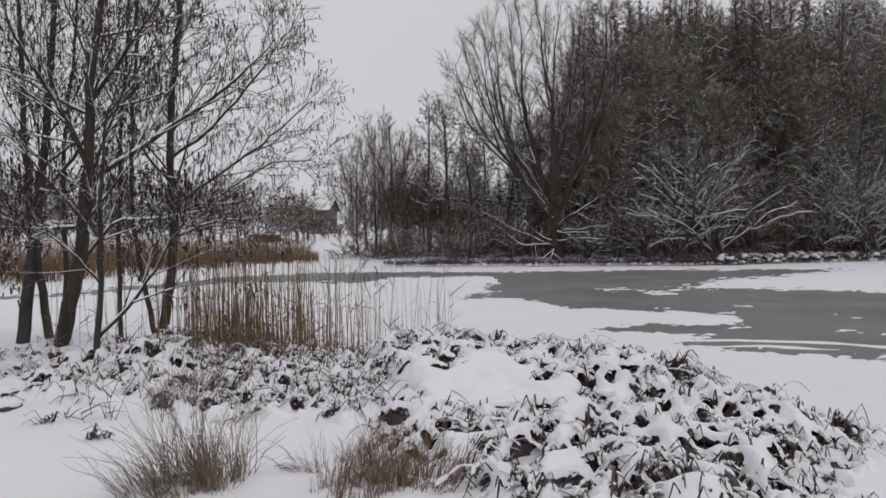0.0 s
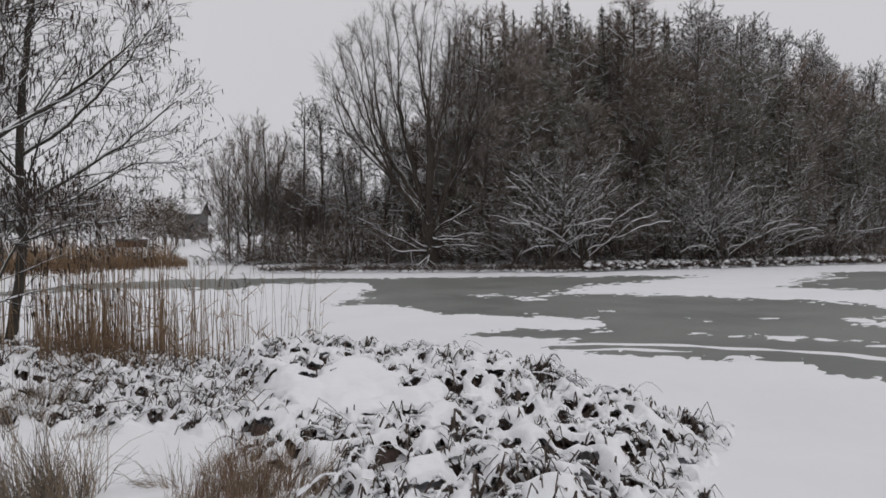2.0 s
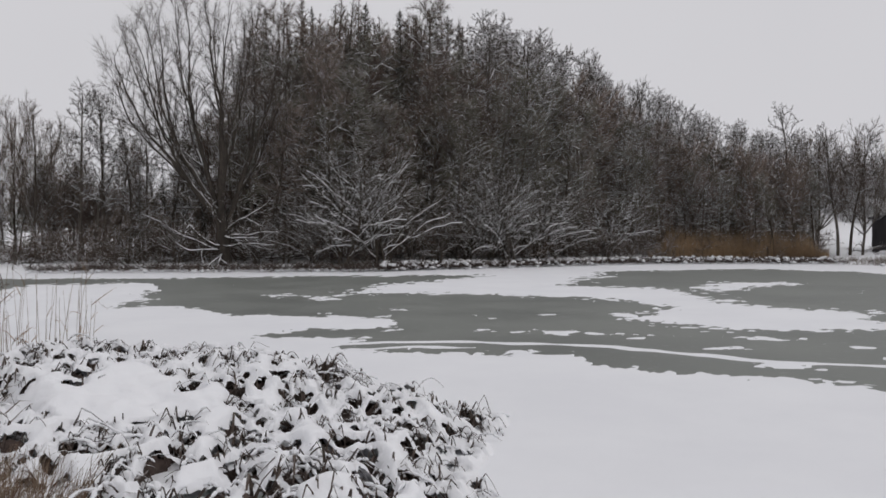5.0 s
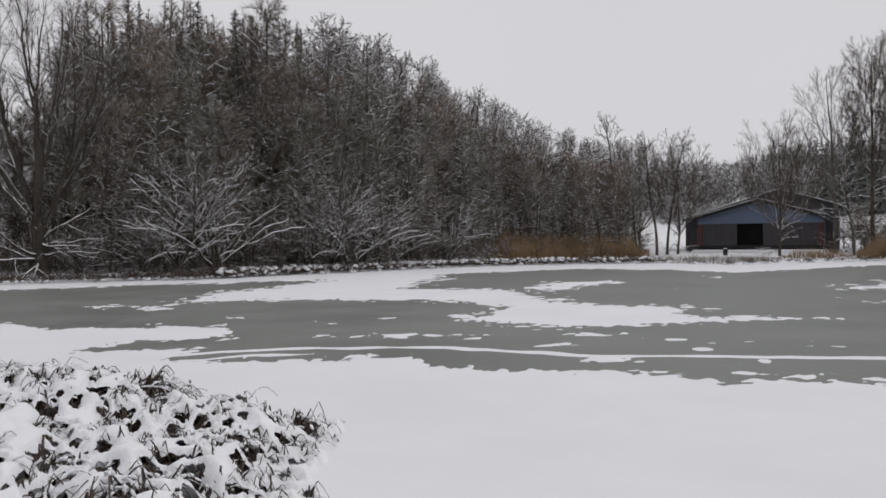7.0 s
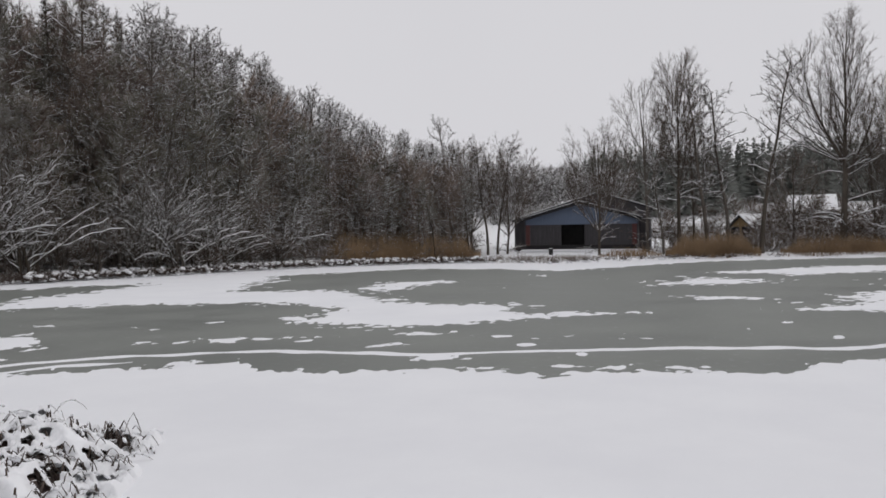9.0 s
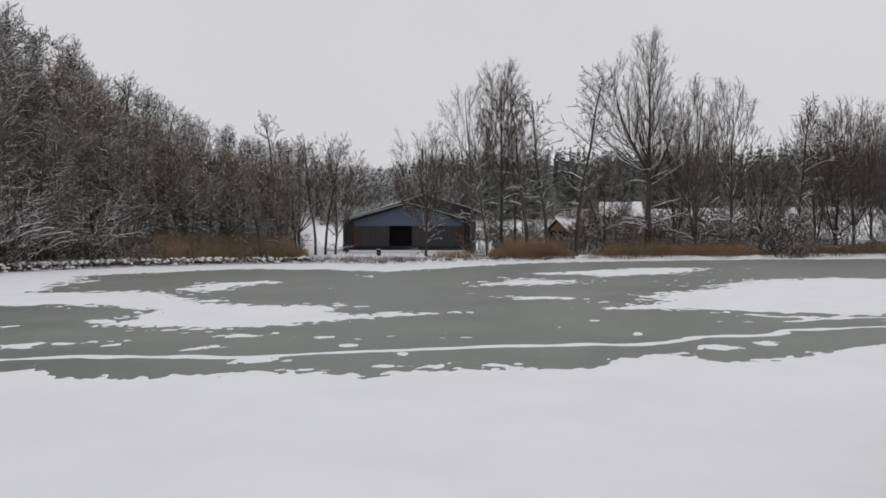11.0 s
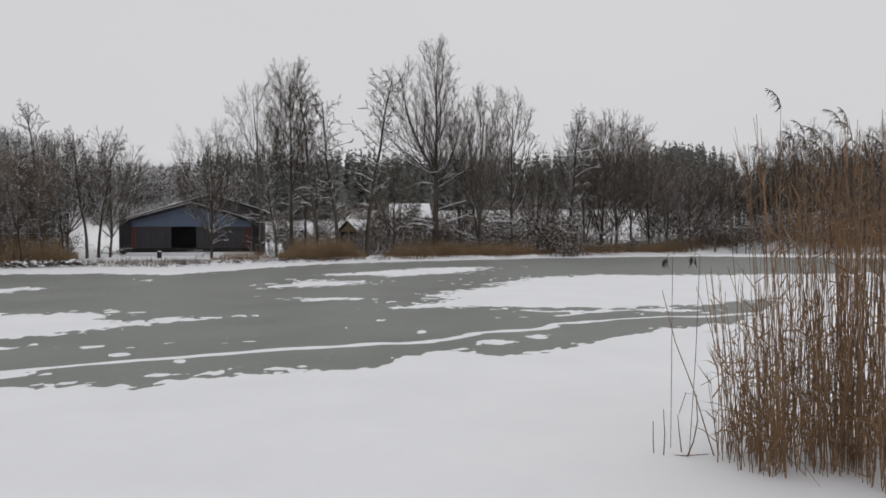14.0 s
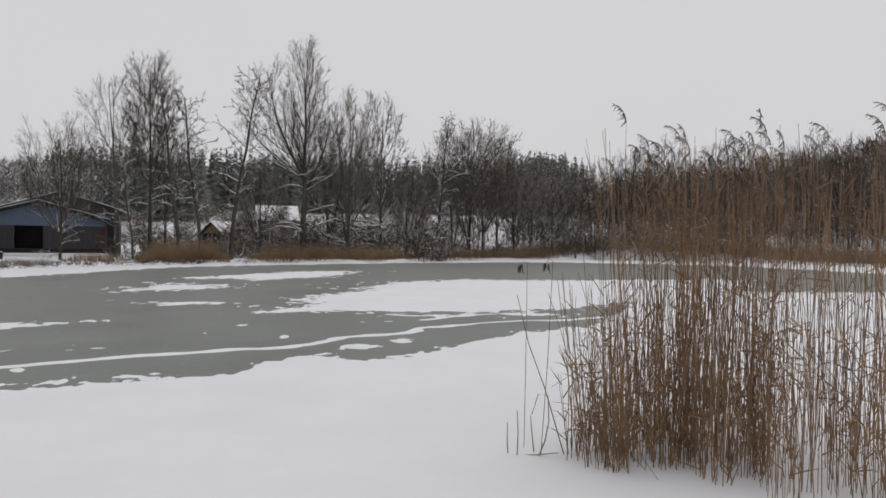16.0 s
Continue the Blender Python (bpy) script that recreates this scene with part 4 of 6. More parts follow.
def far_bare(seed):
    """A small rounded bare tree, one metre high."""
    rng, s = np.random.RandomState(seed), Soup()
    s.spikes([[0, 0, -0.03]], [[0, 0, 1]], 0.95, 0.013)
    n = 32
    f = rng.uniform(0.2, 0.75, n)
    g = rng.uniform(0, 6.28, n)
    way = np.stack([np.cos(g), np.sin(g), rng.uniform(0.6, 1.6, n)], -1)
    base = np.stack([0 * f, 0 * f, f], -1)
    ln = 0.42 * (1.15 - f) * rng.uniform(0.8, 1.2, n)
    s.spikes(base, way, ln, 0.006)
    way /= np.linalg.norm(way, axis=1, keepdims=True)
    for k in range(3):
        u = rng.uniform(0.25, 0.95, n)
        w = way + rng.normal(0, 0.45, (n, 3))
        s.spikes(base + way * (ln * u)[:, None], w, rng.uniform(0.09, 0.18, n), 0.0052)
    return np.concatenate(s.v), np.concatenate(s.t)


far_rng = np.random.RandomState(77)


def scatter(count, az0, az1, r0, r1, h0, h1, wide):
    out = []
    for k in range(count):
        az, r = far_rng.uniform(az0, az1), far_rng.uniform(r0, r1)
        p, h = on_land(az, r, 0.3), far_rng.uniform(h0, h1)
        out.append((*p, h * wide, h, far_rng.uniform(0, 6)))
    return out


def crest(count, az0, az1, r0, r1):
    """Trees on the upper slope, up to the wood's skyline."""
    out = []
    for k in range(count):
        az, r = far_rng.uniform(az0, az1), far_rng.uniform(r0, r1)
        p = on_land(az, r, 0.3)
        h = (EYE + r * float(np.interp(az, *zip(*SKYLINE)))) * far_rng.uniform(0.82, 0.95) - p[2]
        if h > 3:
            out.append((*p, min(h, 11) * 0.9, h, far_rng.uniform(0, 6)))
    return out


CON, BARE = [far_conifer(s) for s in (1, 2, 3)], [far_bare(s) for s in (4, 5, 6)]
# ridge conifers, their needles coloured pale to imitate haze
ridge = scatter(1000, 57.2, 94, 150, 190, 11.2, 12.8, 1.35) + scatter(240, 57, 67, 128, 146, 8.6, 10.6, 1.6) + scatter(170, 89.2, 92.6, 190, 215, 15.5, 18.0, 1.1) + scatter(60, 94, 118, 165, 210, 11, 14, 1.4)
tagged(new("far_conifers", merged("far_conifers", CON, ridge, M_hazed_needle)), "dark conifer plantation on the ridge behind fields", "woods", kind="stuff")
frosted = scatter(60, 45, 49, 105, 140, 7, 10, 1.1) + scatter(120, 49, 60, 122, 155, 7.5, 10.5, 1.3) + scatter(70, 50, 60, 112, 122, 2.5, 4.5, 1.6)
tagged(new("far_snowy_trees", merged("far_snowy_trees", BARE, frosted, M_frost_twig)), "distant snow-dusted trees behind the barn", "woods", kind="stuff")
def clear_of(trees, az0, az1):
    return [p for p in trees if not az0 < math.degrees(math.atan2(p[0], p[1])) < az1]


hedge = scatter(60, -36, -13, 56, 85, 4.5, 7, 1.0) + scatter(110, 86, 118, 108, 130, 7, 10, 1.2) + scatter(36, -12, 5, 74, 95, 4.0, 6.5, 1.0) + scatter(34, -13, -6, 70, 108, 3.0, 5.5, 1.3)
hedge = clear_of(hedge, -9.2, -6.6) + scatter(16, -9.4, -6.4, 84, 104, 1.6, 3.4, 1.4)
back_wood = scatter(50, -3, 9, 50, 64, 3.2, 6, 1.3) + crest(170, 10, 49, 60, 84)
tagged(new("far_bare_trees", merged("far_bare_trees", BARE, hedge, M_scrub)), "distant bare trees and hedges dusted with snow", "woods", kind="stuff")
brush = scatter(150, 61.5, 84, 76, 92, 2.2, 4.2, 1.5) + scatter(55, 68, 84, 80, 98, 3.0, 5.5, 1.3) + scatter(60, 62, 84, 100, 114, 3.5, 5.5, 1.3) + scatter(16, 68.5, 73, 90, 100, 4.5, 6.5, 1.1) + scatter(40, 77, 84, 128, 146, 2, 4, 1.5) + scatter(150, 84, 118, 98, 112, 3.5, 6, 1.4)
brush = [p for p in brush if not 66.6 < math.degrees(math.atan2(p[0], p[1])) < 67.7 or math.hypot(p[0], p[1]) > 90]
tagged(new("far_scrub", merged("far_scrub", BARE, brush, M_scrub)), "dense brown scrub behind the far shore", "scrub", kind="stuff")
tagged(new("back_wood", merged("back_wood", BARE, back_wood, M_forest_twig)), "bare trees deep in the wooded hillside", "woods", kind="stuff")
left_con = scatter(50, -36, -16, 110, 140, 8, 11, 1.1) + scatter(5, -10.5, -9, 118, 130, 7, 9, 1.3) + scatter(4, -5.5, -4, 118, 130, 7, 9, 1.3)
tagged(new("far_spruces", merged("far_spruces", CON, left_con, M_hazed_needle)), "distant dark spruces behind the houses", "woods", kind="stuff")



def rise(count, az0, az1, r0, r1, top):
    """Trees whose tops follow a rising line, by bearing."""
    out = []
    for k in range(count):
        az, r = far_rng.uniform(az0, az1), far_rng.uniform(r0, r1)
        p = on_land(az, r, 0.3)
        h = max((EYE + r * float(np.interp(az, *zip(*top)))) * far_rng.uniform(0.8, 1.02) - p[2], 4)
        out.append((*p, min(h, 9) * 1.3, h, far_rng.uniform(0, 6)))
    return out


brown_hill = rise(190, 94, 119, 122, 150, [(94, 0.09), (96.4, 0.098), (102, 0.108), (107, 0.122), (110, 0.13), (113, 0.14), (119, 0.14)])
tagged(new("brown_woods", merged("brown_woods", BARE, brown_hill, M_forest_twig)), "brown bare woods rising beyond the pond's end", "woods", kind="stuff")


# ---- buildings ----
def plain(name, colour, second, scale, rough=0.8, stretch=(1, 1, 1)):
    return snowed(name, colour, second, scale, 0, 0, 0, stretch, rough)


M_blue = plain("blue_cladding", (0.108, 0.138, 0.20), (0.14, 0.172, 0.235), 1.5, 0.6, (8, 8, 0.3))
M_dark_board = plain("dark_boards", (0.044, 0.041, 0.044), (0.076, 0.071, 0.075), 2, 0.7, (8, 8, 0.3))
M_red_board = plain("red_brown_boards", (0.085, 0.036, 0.036), (0.12, 0.055, 0.052), 2, 0.75, (8, 8, 0.4))
# near-black: imitates the shade inside the barn, and is the bin's own colour
M_shade_and_bin = plain("barn_shade_and_bin_black", (0.025, 0.024, 0.025), (0.04, 0.038, 0.038), 1)
M_verge = plain("grey_verge_board", (0.020, 0.020, 0.022), (0.035, 0.035, 0.038), 2)
M_yellow = plain("ochre_render", (0.20, 0.14, 0.075), (0.27, 0.195, 0.11), 1)
M_grey_wall = plain("grey_render", (0.11, 0.105, 0.10), (0.16, 0.155, 0.15), 1)
M_brick = plain("brown_brick", (0.10, 0.06, 0.045), (0.16, 0.10, 0.075), 3)
M_glass = plain("dark_glass", (0.02, 0.022, 0.026), (0.03, 0.032, 0.036), 1, 0.15)


def box(bm, lo, hi, bevel=0.0):
    ret = bmesh.ops.create_cube(bm, size=1)
    c = [(a + b) / 2 for a, b in zip(lo, hi)]
    s = [b - a for a, b in zip(lo, hi)]
    bmesh.ops.scale(bm, vec=s, verts=ret["verts"])
    bmesh.ops.translate(bm, vec=c, verts=ret["verts"])
    if bevel:
        bmesh.ops.bevel(bm, geom=list({e for v in ret["verts"] for e in v.link_edges}), offset=bevel, segments=1, affect="EDGES")


def prism(bm, outline, y0, y1):
    """An outline in x and z, drawn out from y0 to y1."""
    a = [bm.verts.new((x, y0, z)) for x, z in outline]
    b = [bm.verts.new((x, y1, z)) for x, z in outline]
    bm.faces.new(a)
    bm.faces.new(b[::-1])
    for i in range(len(a)):
        j = (i + 1) % len(a)
        bm.faces.new((a[j], a[i], b[i], b[j]))
    bmesh.ops.recalc_face_normals(bm, faces=bm.faces)


def made(fn, *args):
    bm = bmesh.new()
    fn(bm, *args)
    return bm


def boxed(lo, hi, bevel=0.0):
    return made(box, lo, hi, bevel)


def slab(x0, z0, x1, z1, y0, y1, thick):
    """A sloping roof slab between two heights."""
    return made(prism, [(x0, z0), (x1, z1), (x1, z1 + thick), (x0, z0 + thick)], y0, y1)


def barn():
    """A low hall with a blue boarded gable over dark sliding doors; its taller rear hall stands behind."""
    left, right = polar(52.65, 70.5), polar(60.62, 69.5)
    mid = (left + right) / 2
    w = np.linalg.norm(right - left) / 2
    turn = math.degrees(math.atan2(right[1] - left[1], right[0] - left[0]))
    z = 1.12
    ob = thing("barn", "low barn with a blue gable, dark doors and a snowy roof", "barn", (mid[0], mid[1], z), turn=turn)
    eave, apex, band = 2.36, 3.74, 1.80
    part("side_wall", boxed((-w, 0.0, -0.9), (-w + 0.12, 3.0, eave)), M_dark_board, ob)
    part("side_wall", boxed((w - 0.12, 0.0, -0.9), (w, 3.0, eave)), M_dark_board, ob)
    part("gable", made(prism, [(-w, band), (w, band), (w, eave - 0.08), (0, apex - 0.08), (-w, eave - 0.08)], 0.0, 0.12), M_blue, ob, "blue boarded gable")
    n = 34
    for k in range(n):
        x = -w + (k + 0.5) * 2 * w / n
        top = apex - 0.1 - (apex - eave) * abs(x) / w
        part("batten", boxed((x - 0.02, -0.02, band), (x + 0.02, 0.0, top - 0.1)), M_blue, ob)
    doors = [(-w + 0.12, -w + 0.5, M_red_board), (-w + 0.5, -1.65, M_dark_board), (0.35, w - 0.5, M_dark_board), (w - 0.5, w - 0.12, M_red_board)]
    for x0, x1, m in doors:
        d = part("door", boxed((x0, -0.01, -0.02), (x1 - 0.02, 0.02, band - 0.01)), m, ob)
        x = x0 + 0.3
        while x < x1 - 0.1:
            part("board", boxed((x - 0.015, -0.03, 0.0), (x + 0.015, -0.012, band - 0.05)), m, d)
            x += 0.3
    # a near-black panel and floor stand in for the unlit inside
    part("shade_panel", boxed((-2.0, 2.0, -0.4), (0.7, 2.1, band)), M_shade_and_bin, ob, "near-black panel imitating the shaded inside behind the open doorway")
    part("floor_slab", boxed((-w + 0.125, 0.03, -0.9), (w - 0.125, 2.99, -0.02)), M_shade_and_bin, ob)
    for s in (-1, 1):
        part("roof", slab(s * (w + 0.3), eave - 0.10, 0, apex, -0.35, 3.0, 0.10), M_verge, ob)
        part("roof_snow", slab(s * (w + 0.28), eave - 0.10 + 0.104, 0, apex + 0.104, -0.33, 3.0, 0.05), M_snow, ob, "snow on the roof")
        part("verge_board", slab(s * (w + 0.31), eave - 0.30, 0, apex - 0.20, -0.40, -0.355, 0.27), M_verge, ob)
    part("snow_drift", boxed((-w - 0.3, -0.7, -0.9), (w + 0.3, -0.06, -0.36), 0.12), M_snow, ob, "snow banked along the wall")
    # the taller hall behind
    x0, x1, xm, re, ra = -w - 1.45, w + 0.9, 1.33, 2.28, 4.6
    low = ra - (ra - re) * (x1 - xm) / (xm - x0)
    part("rear_gable", made(prism, [(x0, -0.9), (x1, -0.9), (x1, low), (xm, ra), (x0, re)], 3.0, 3.2), M_dark_board, ob)
    part("rear_wall", boxed((x0, 3.2, -0.9), (x0 + 0.15, 14, re)), M_dark_board, ob)
    part("rear_wall", boxed((x1 - 0.15, 3.2, -0.9), (x1, 14, low)), M_dark_board, ob)
    for xe, ze in ((x0 - 0.25, re), (x1 + 0.25, low)):
        part("rear_roof", slab(xe, ze - 0.08, xm, ra + 0.02, 2.7, 14, 0.1), M_verge, ob)
        part("rear_roof_snow", slab(xe, ze + 0.024, xm, ra + 0.124, 2.72, 14, 0.06), M_snow, ob, "snow on the roof")


barn()


def house(az, r, w, d, wall_h, roof_h, wall_mat, turn, label, windows=2, sink=0.0):
    """A small gabled house with a snow-laden roof."""
    at = on_land(az, r, sink)
    ob = thing("house", label, "house", at, turn=turn)
    part("wall", made(prism, [(-w / 2, -1), (w / 2, -1), (w / 2, wall_h), (0, wall_h + roof_h), (-w / 2, wall_h)], 0, d), wall_mat, ob)
    for s in (-1, 1):
        part("roof", slab(s * (w / 2 + 0.4), wall_h - 0.3, 0, wall_h + roof_h + 0.02, -0.4, d + 0.4, 0.12), M_verge, ob)
        part("roof_snow", slab(s * (w / 2 + 0.4), wall_h - 0.3 + 0.124, 0, wall_h + roof_h + 0.144, -0.4, d + 0.4, 0.14), M_snow, ob, "snow on the roof")
    for k in range(windows):
        x = -w / 2 + (k + 0.5) * w / windows
        wn_ = part("window", boxed((x - 0.5, -0.05, 0.9), (x + 0.5, 0.03, 2.1)), M_verge, ob)
        part("pane", boxed((x - 0.42, -0.07, 0.98), (x + 0.42, -0.052, 2.02)), M_glass, wn_)
    for s in (-1, 1):
        for k in range(2):
            y = d * (0.3 + 0.4 * k)
            wn_ = part("window", boxed((s * w / 2 - 0.05, y - 0.5, 0.9), (s * w / 2 + 0.05, y + 0.5, 2.1)), M_verge, ob)
            part("pane", boxed((s * w / 2 - 0.07, y - 0.42, 0.98), (s * w / 2 + 0.07, y + 0.42, 2.02)), M_glass, wn_)
    return ob


house(67.4, 88, 2.6, 4, 2.0, 1.2, M_yellow, -100, "ochre house with a snow-covered roof among trees", 2)
house(70.5, 104, 6, 4.6, 3.0, 1.6, M_dark_board, -160, "dark house with a broad snowy roof", 2)
house(-7.9, 112, 3.0, 3.2, 3.4, 1.3, M_grey_wall, 75, "small grey house with a snowy roof beyond the pond", 2)


def wall_block(az, r):
    """The low brown weir house near the inlet."""
    at = on_land(az, r, 0.1)
    ob = thing("pump_house", "low flat-roofed brown brick pump house", "hut", at, turn=10)
    part("wall", boxed((-1.4, 0, -0.3), (1.4, 1.8, 0.75), 0.02), M_brick, ob)
    part("roof", boxed((-1.5, -0.1, 0.76), (1.5, 1.9, 0.86)), M_verge, ob)
    part("roof_snow", boxed((-1.48, -0.08, 0.864), (1.48, 1.88, 0.97), 0.04), M_snow, ob, "snow on the roof")


wall_block(-12.6, 80)


def bin_at(az, r):
    at = on_land(az, r, 0.02)
    ob = thing("waste_bin", "small dark bin with a cap of snow", "bin", at)
    bm = bmesh.new()
    bmesh.ops.create_cone(bm, cap_ends=True, segments=12, radius1=0.15, radius2=0.18, depth=0.5, matrix=Matrix.Translation((0, 0, 0.25)))
    part("body", bm, M_shade_and_bin, ob)
    bm = bmesh.new()
    bmesh.ops.create_uvsphere(bm, u_segments=12, v_segments=6, radius=0.19, matrix=Matrix.Translation((0, 0, 0.5)) @ Matrix.Diagonal((0.9, 0.9, 0.25, 1)))
    part("snow_cap", bm, M_snow, ob, "rounded snow cap")


bin_at(54.5, 62)


# ---- reed beds on the far shores ----
def reed_bed(name, label, az0, az1, depth, height, count, seed, mat, off=0.3):
    rng = np.random.RandomState(seed)
    az = rng.uniform(az0, az1, count)
    r = shore(az) + off + rng.uniform(0, depth, count)
    a = np.radians(az)
    x, y = r * np.sin(a), r * np.cos(a)
    edge = np.clip(np.minimum(az - az0, az1 - az) / 1.2, 0.35, 1)
    h = height * edge * rng.uniform(0.55, 1.08, count) * (1 + 0.12 * value_noise(az * 1.1, r * 0.2, G2))
    s = Soup()
    way = np.stack([rng.normal(0, 0.12, count), rng.normal(0, 0.12, count), np.ones(count)], -1)
    s.spikes(np.stack([x, y, land(x, y) - 0.05], -1), way, h, rng.uniform(0.012, 0.022, count), 0.03, 1)
    tagged(new(name, s.mesh(name, mat)), label, "reeds", kind="stuff")


reed_bed("reed_bed", "golden dry reed bed along the inlet", -40, -9.0, 4.5, 1.75, 5200, 1, M_gold)
reed_bed("reed_bed", "russet reed bed before the wood", 38.3, 49.8, 6, 2.0, 4200, 2, M_gold_light, 1.0)
reed_bed("reed_bed", "thin reeds near the barn", 58.2, 62.6, 2.0, 0.9, 500, 3, M_gold_light, 0.8)
reed_bed("reed_bed", "low dead grass and reeds along the barn's shore", 49.8, 58.4, 1.6, 0.42, 900, 8, M_grass, 0.2)
reed_bed("reed_bed", "golden reed bed before the tall trees", 62.8, 69, 4, 1.9, 2200, 4, M_gold_light)
reed_bed("reed_bed", "golden reed bed before the tall trees", 70.2, 82, 4, 1.7, 3000, 5, M_gold_light)
reed_bed("reed_bed", "low brown reeds along the far shore", 81.5, 92, 6, 1.5, 2600, 7, M_gold_light, 0.0)
reed_bed("reed_bed", "brown reeds at the far end of the pond", 89, 116, 6, 2.2, 4200, 6, M_reed_dark, 0.0)


def far_tussocks():
    """Snow-laden sedge along the foot of the wood."""
    rng, snow, blades = np.random.RandomState(12), Soup(), Soup()
    bm = bmesh.new()
    bmesh.ops.create_icosphere(bm, subdivisions=1, radius=1)
    v = np.array([p.co[:] for p in bm.verts])
    t = np.array([[w.index for w in f.verts] for f in bm.faces])
    bm.free()
    for k in range(1900):
        az = rng.uniform(19, 50) if k < 1250 else (rng.uniform(50, 70) if k < 1370 else 21 - 25 * rng.uniform(0, 1) ** 1.6)
        p = polar(az, float(shore(az)) + rng.uniform(-1.6, 2.4))
        w = rng.uniform(0.06, 0.20) if k < 1370 else rng.uniform(0.05, 0.16)
        lump = 1 + 0.18 * np.sin(v * 5 + k).sum(1, keepdims=True) / 2
        snow.add(v * lump * np.array((w, w * rng.uniform(0.6, 1.2), w * rng.uniform(0.4, 0.7))) + p + np.array((0, 0, rng.uniform(0.06, 0.44) if k < 1250 else 0.12)), None, t)
        n = 9
        g = rng.uniform(0, 6.28, n)
        blades.spikes(np.tile(p + np.array((0, 0, 0.15)), (n, 1)) + rng.normal(0, 0.12, (n, 3)) * np.array((1, 1, 0.3)), np.stack([np.cos(g), np.sin(g), rng.uniform(0.2, 1.6, n)], -1), rng.uniform(0.3, 0.7, n), 0.016, 0.25, 2)
    ob = thing("far_sedge", "snow-laden sedge tussocks along the far shore", "sedge", kind="stuff")
    part("snow", snow.mesh("snow_lumps", M_snow), None, ob, kind="stuff")
    part("blade_mass", blades.mesh("blades", M_sedge), None, ob, kind="stuff")


far_tussocks()

# ---- the near bank ----
def spot(x, y, sink=0.0):
    return np.array((x, y, float(land(x, y)) - sink))


def stem_along(tree, pts, r0, r1, sides=7):
    """A stem through a few given places, smoothed, with a little waviness."""
    pts = np.array(pts, float)
    f = np.linspace(0, len(pts) - 1, 4 * (len(pts) - 1) + 1)
    i = np.minimum(f.astype(int), len(pts) - 2)
    u = (f - i)[:, None]
    a, b, c, d = pts[np.maximum(i - 1, 0)], pts[i], pts[i + 1], pts[np.minimum(i + 2, len(pts) - 1)]
    out = 0.5 * (2 * b + (c - a) * u + (2 * a - 5 * b + 4 * c - d) * u**2 + (3 * b - a - 3 * c + d) * u**3)
    out[1:] += tree.rng.normal(0, 0.012, out[1:].shape)
    tree.wood.tube(out, np.linspace(r0, r1, len(out)), sides)
    tree.laden(out, np.linspace(r0, r1, len(out)))
    return out


ALDER_SPEC = [(44, 2.1, 0.45, 0.06, 0.05, 6, 7, 5, 0.42, 0.005), (40, 0.95, 0.4, 0.08, 0.03, 3, 0, 6, 0.32, 0.0038)]


def catkins(tree, count, seed):
    """Hanging catkins and small cones near the twig ends."""
    rng, s = np.random.RandomState(seed), Soup()
    base, way, ln = np.array(tree.base), np.array(tree.way), np.array(tree.len)
    pick = rng.choice(len(base), min(count, len(base)), False)
    tips = base[pick] + way[pick] / np.linalg.norm(way[pick], axis=1, keepdims=True) * (ln[pick] * 0.9)[:, None]
    down = np.stack([rng.normal(0, 0.12, len(pick)), rng.normal(0, 0.12, len(pick)), -np.ones(len(pick))], -1)
    s.spikes(tips, down, rng.uniform(0.05, 0.12, len(pick)), 0.0105, 0, 2)
    return s.mesh("catkins", M_catkin)


def near_alder(seed, stems, limbs, count, label):
    """stems: (places, radius at foot, radius at top); limbs: (places, radius)."""
    t = Tree(seed, 2, 0.015, 0.010)
    foot = np.array(stems[0][0][0])
    for pts, r0, r1 in stems:
        p = stem_along(t, np.array(pts) - foot, r0, r1)
        t.branch(p, r0 * 0.7, count, ALDER_SPEC, 0.3)
    for pts, r in limbs:
        p = stem_along(t, np.array(pts) - foot, r, 0.008, 5)
        t.branch(p, r * 0.8, 15, [ALDER_SPEC[1][:6] + (4, 6, 0.36, 0.0038), (42, 0.5, 0.4, 0.10, 0.04, 2, 0, 5, 0.3, 0.0036)], 0.2)
    t.finish(0.02)
    ob = thing("alder", label, "tree", foot, "alders on the near bank")
    part("trunk", t.wood.mesh("alder_wood", M_bark), None, ob)
    part("crown", t.twigs.mesh("alder_twigs", M_twig), None, ob)
    part("snow_load", t.snow.mesh("alder_snow", M_snow), None, ob, "snow lying along the limbs", "stuff")
    part("catkin_mass", catkins(t, 1250, seed), None, ob, "small dark hanging catkins", "stuff")
    return ob


near_alder(211, [([(-4.95, 9.93, 0.20), (-4.76, 10.03, 0.90), (-4.63, 10.09, 1.69), (-4.55, 10.12, 2.64), (-4.50, 10.15, 3.72), (-4.36, 10.21, 4.82), (-4.26, 10.25, 5.99)], 0.11, 0.03)], [([(-4.58, 10.11, 2.42), (-3.61, 10.50, 3.21), (-2.76, 10.75, 3.89), (-2.25, 10.88, 4.45)], 0.045), ([(-4.55, 10.12, 2.64), (-4.80, 10.01, 3.35), (-5.18, 9.82, 4.09), (-5.38, 9.71, 4.69)], 0.04), ([(-4.50, 10.15, 3.51), (-4.05, 10.34, 4.27), (-3.57, 10.51, 5.12)], 0.04), ([(-4.65, 10.08, 1.91), (-5.12, 9.85, 1.88), (-5.44, 9.68, 2.06)], 0.03), ([(-4.70, 10.06, 1.41), (-4.29, 10.24, 1.91), (-3.70, 10.46, 2.01), (-3.08, 10.66, 2.12)], 0.03)], 18, "dark alder trunk leaning up from the snowy bank")
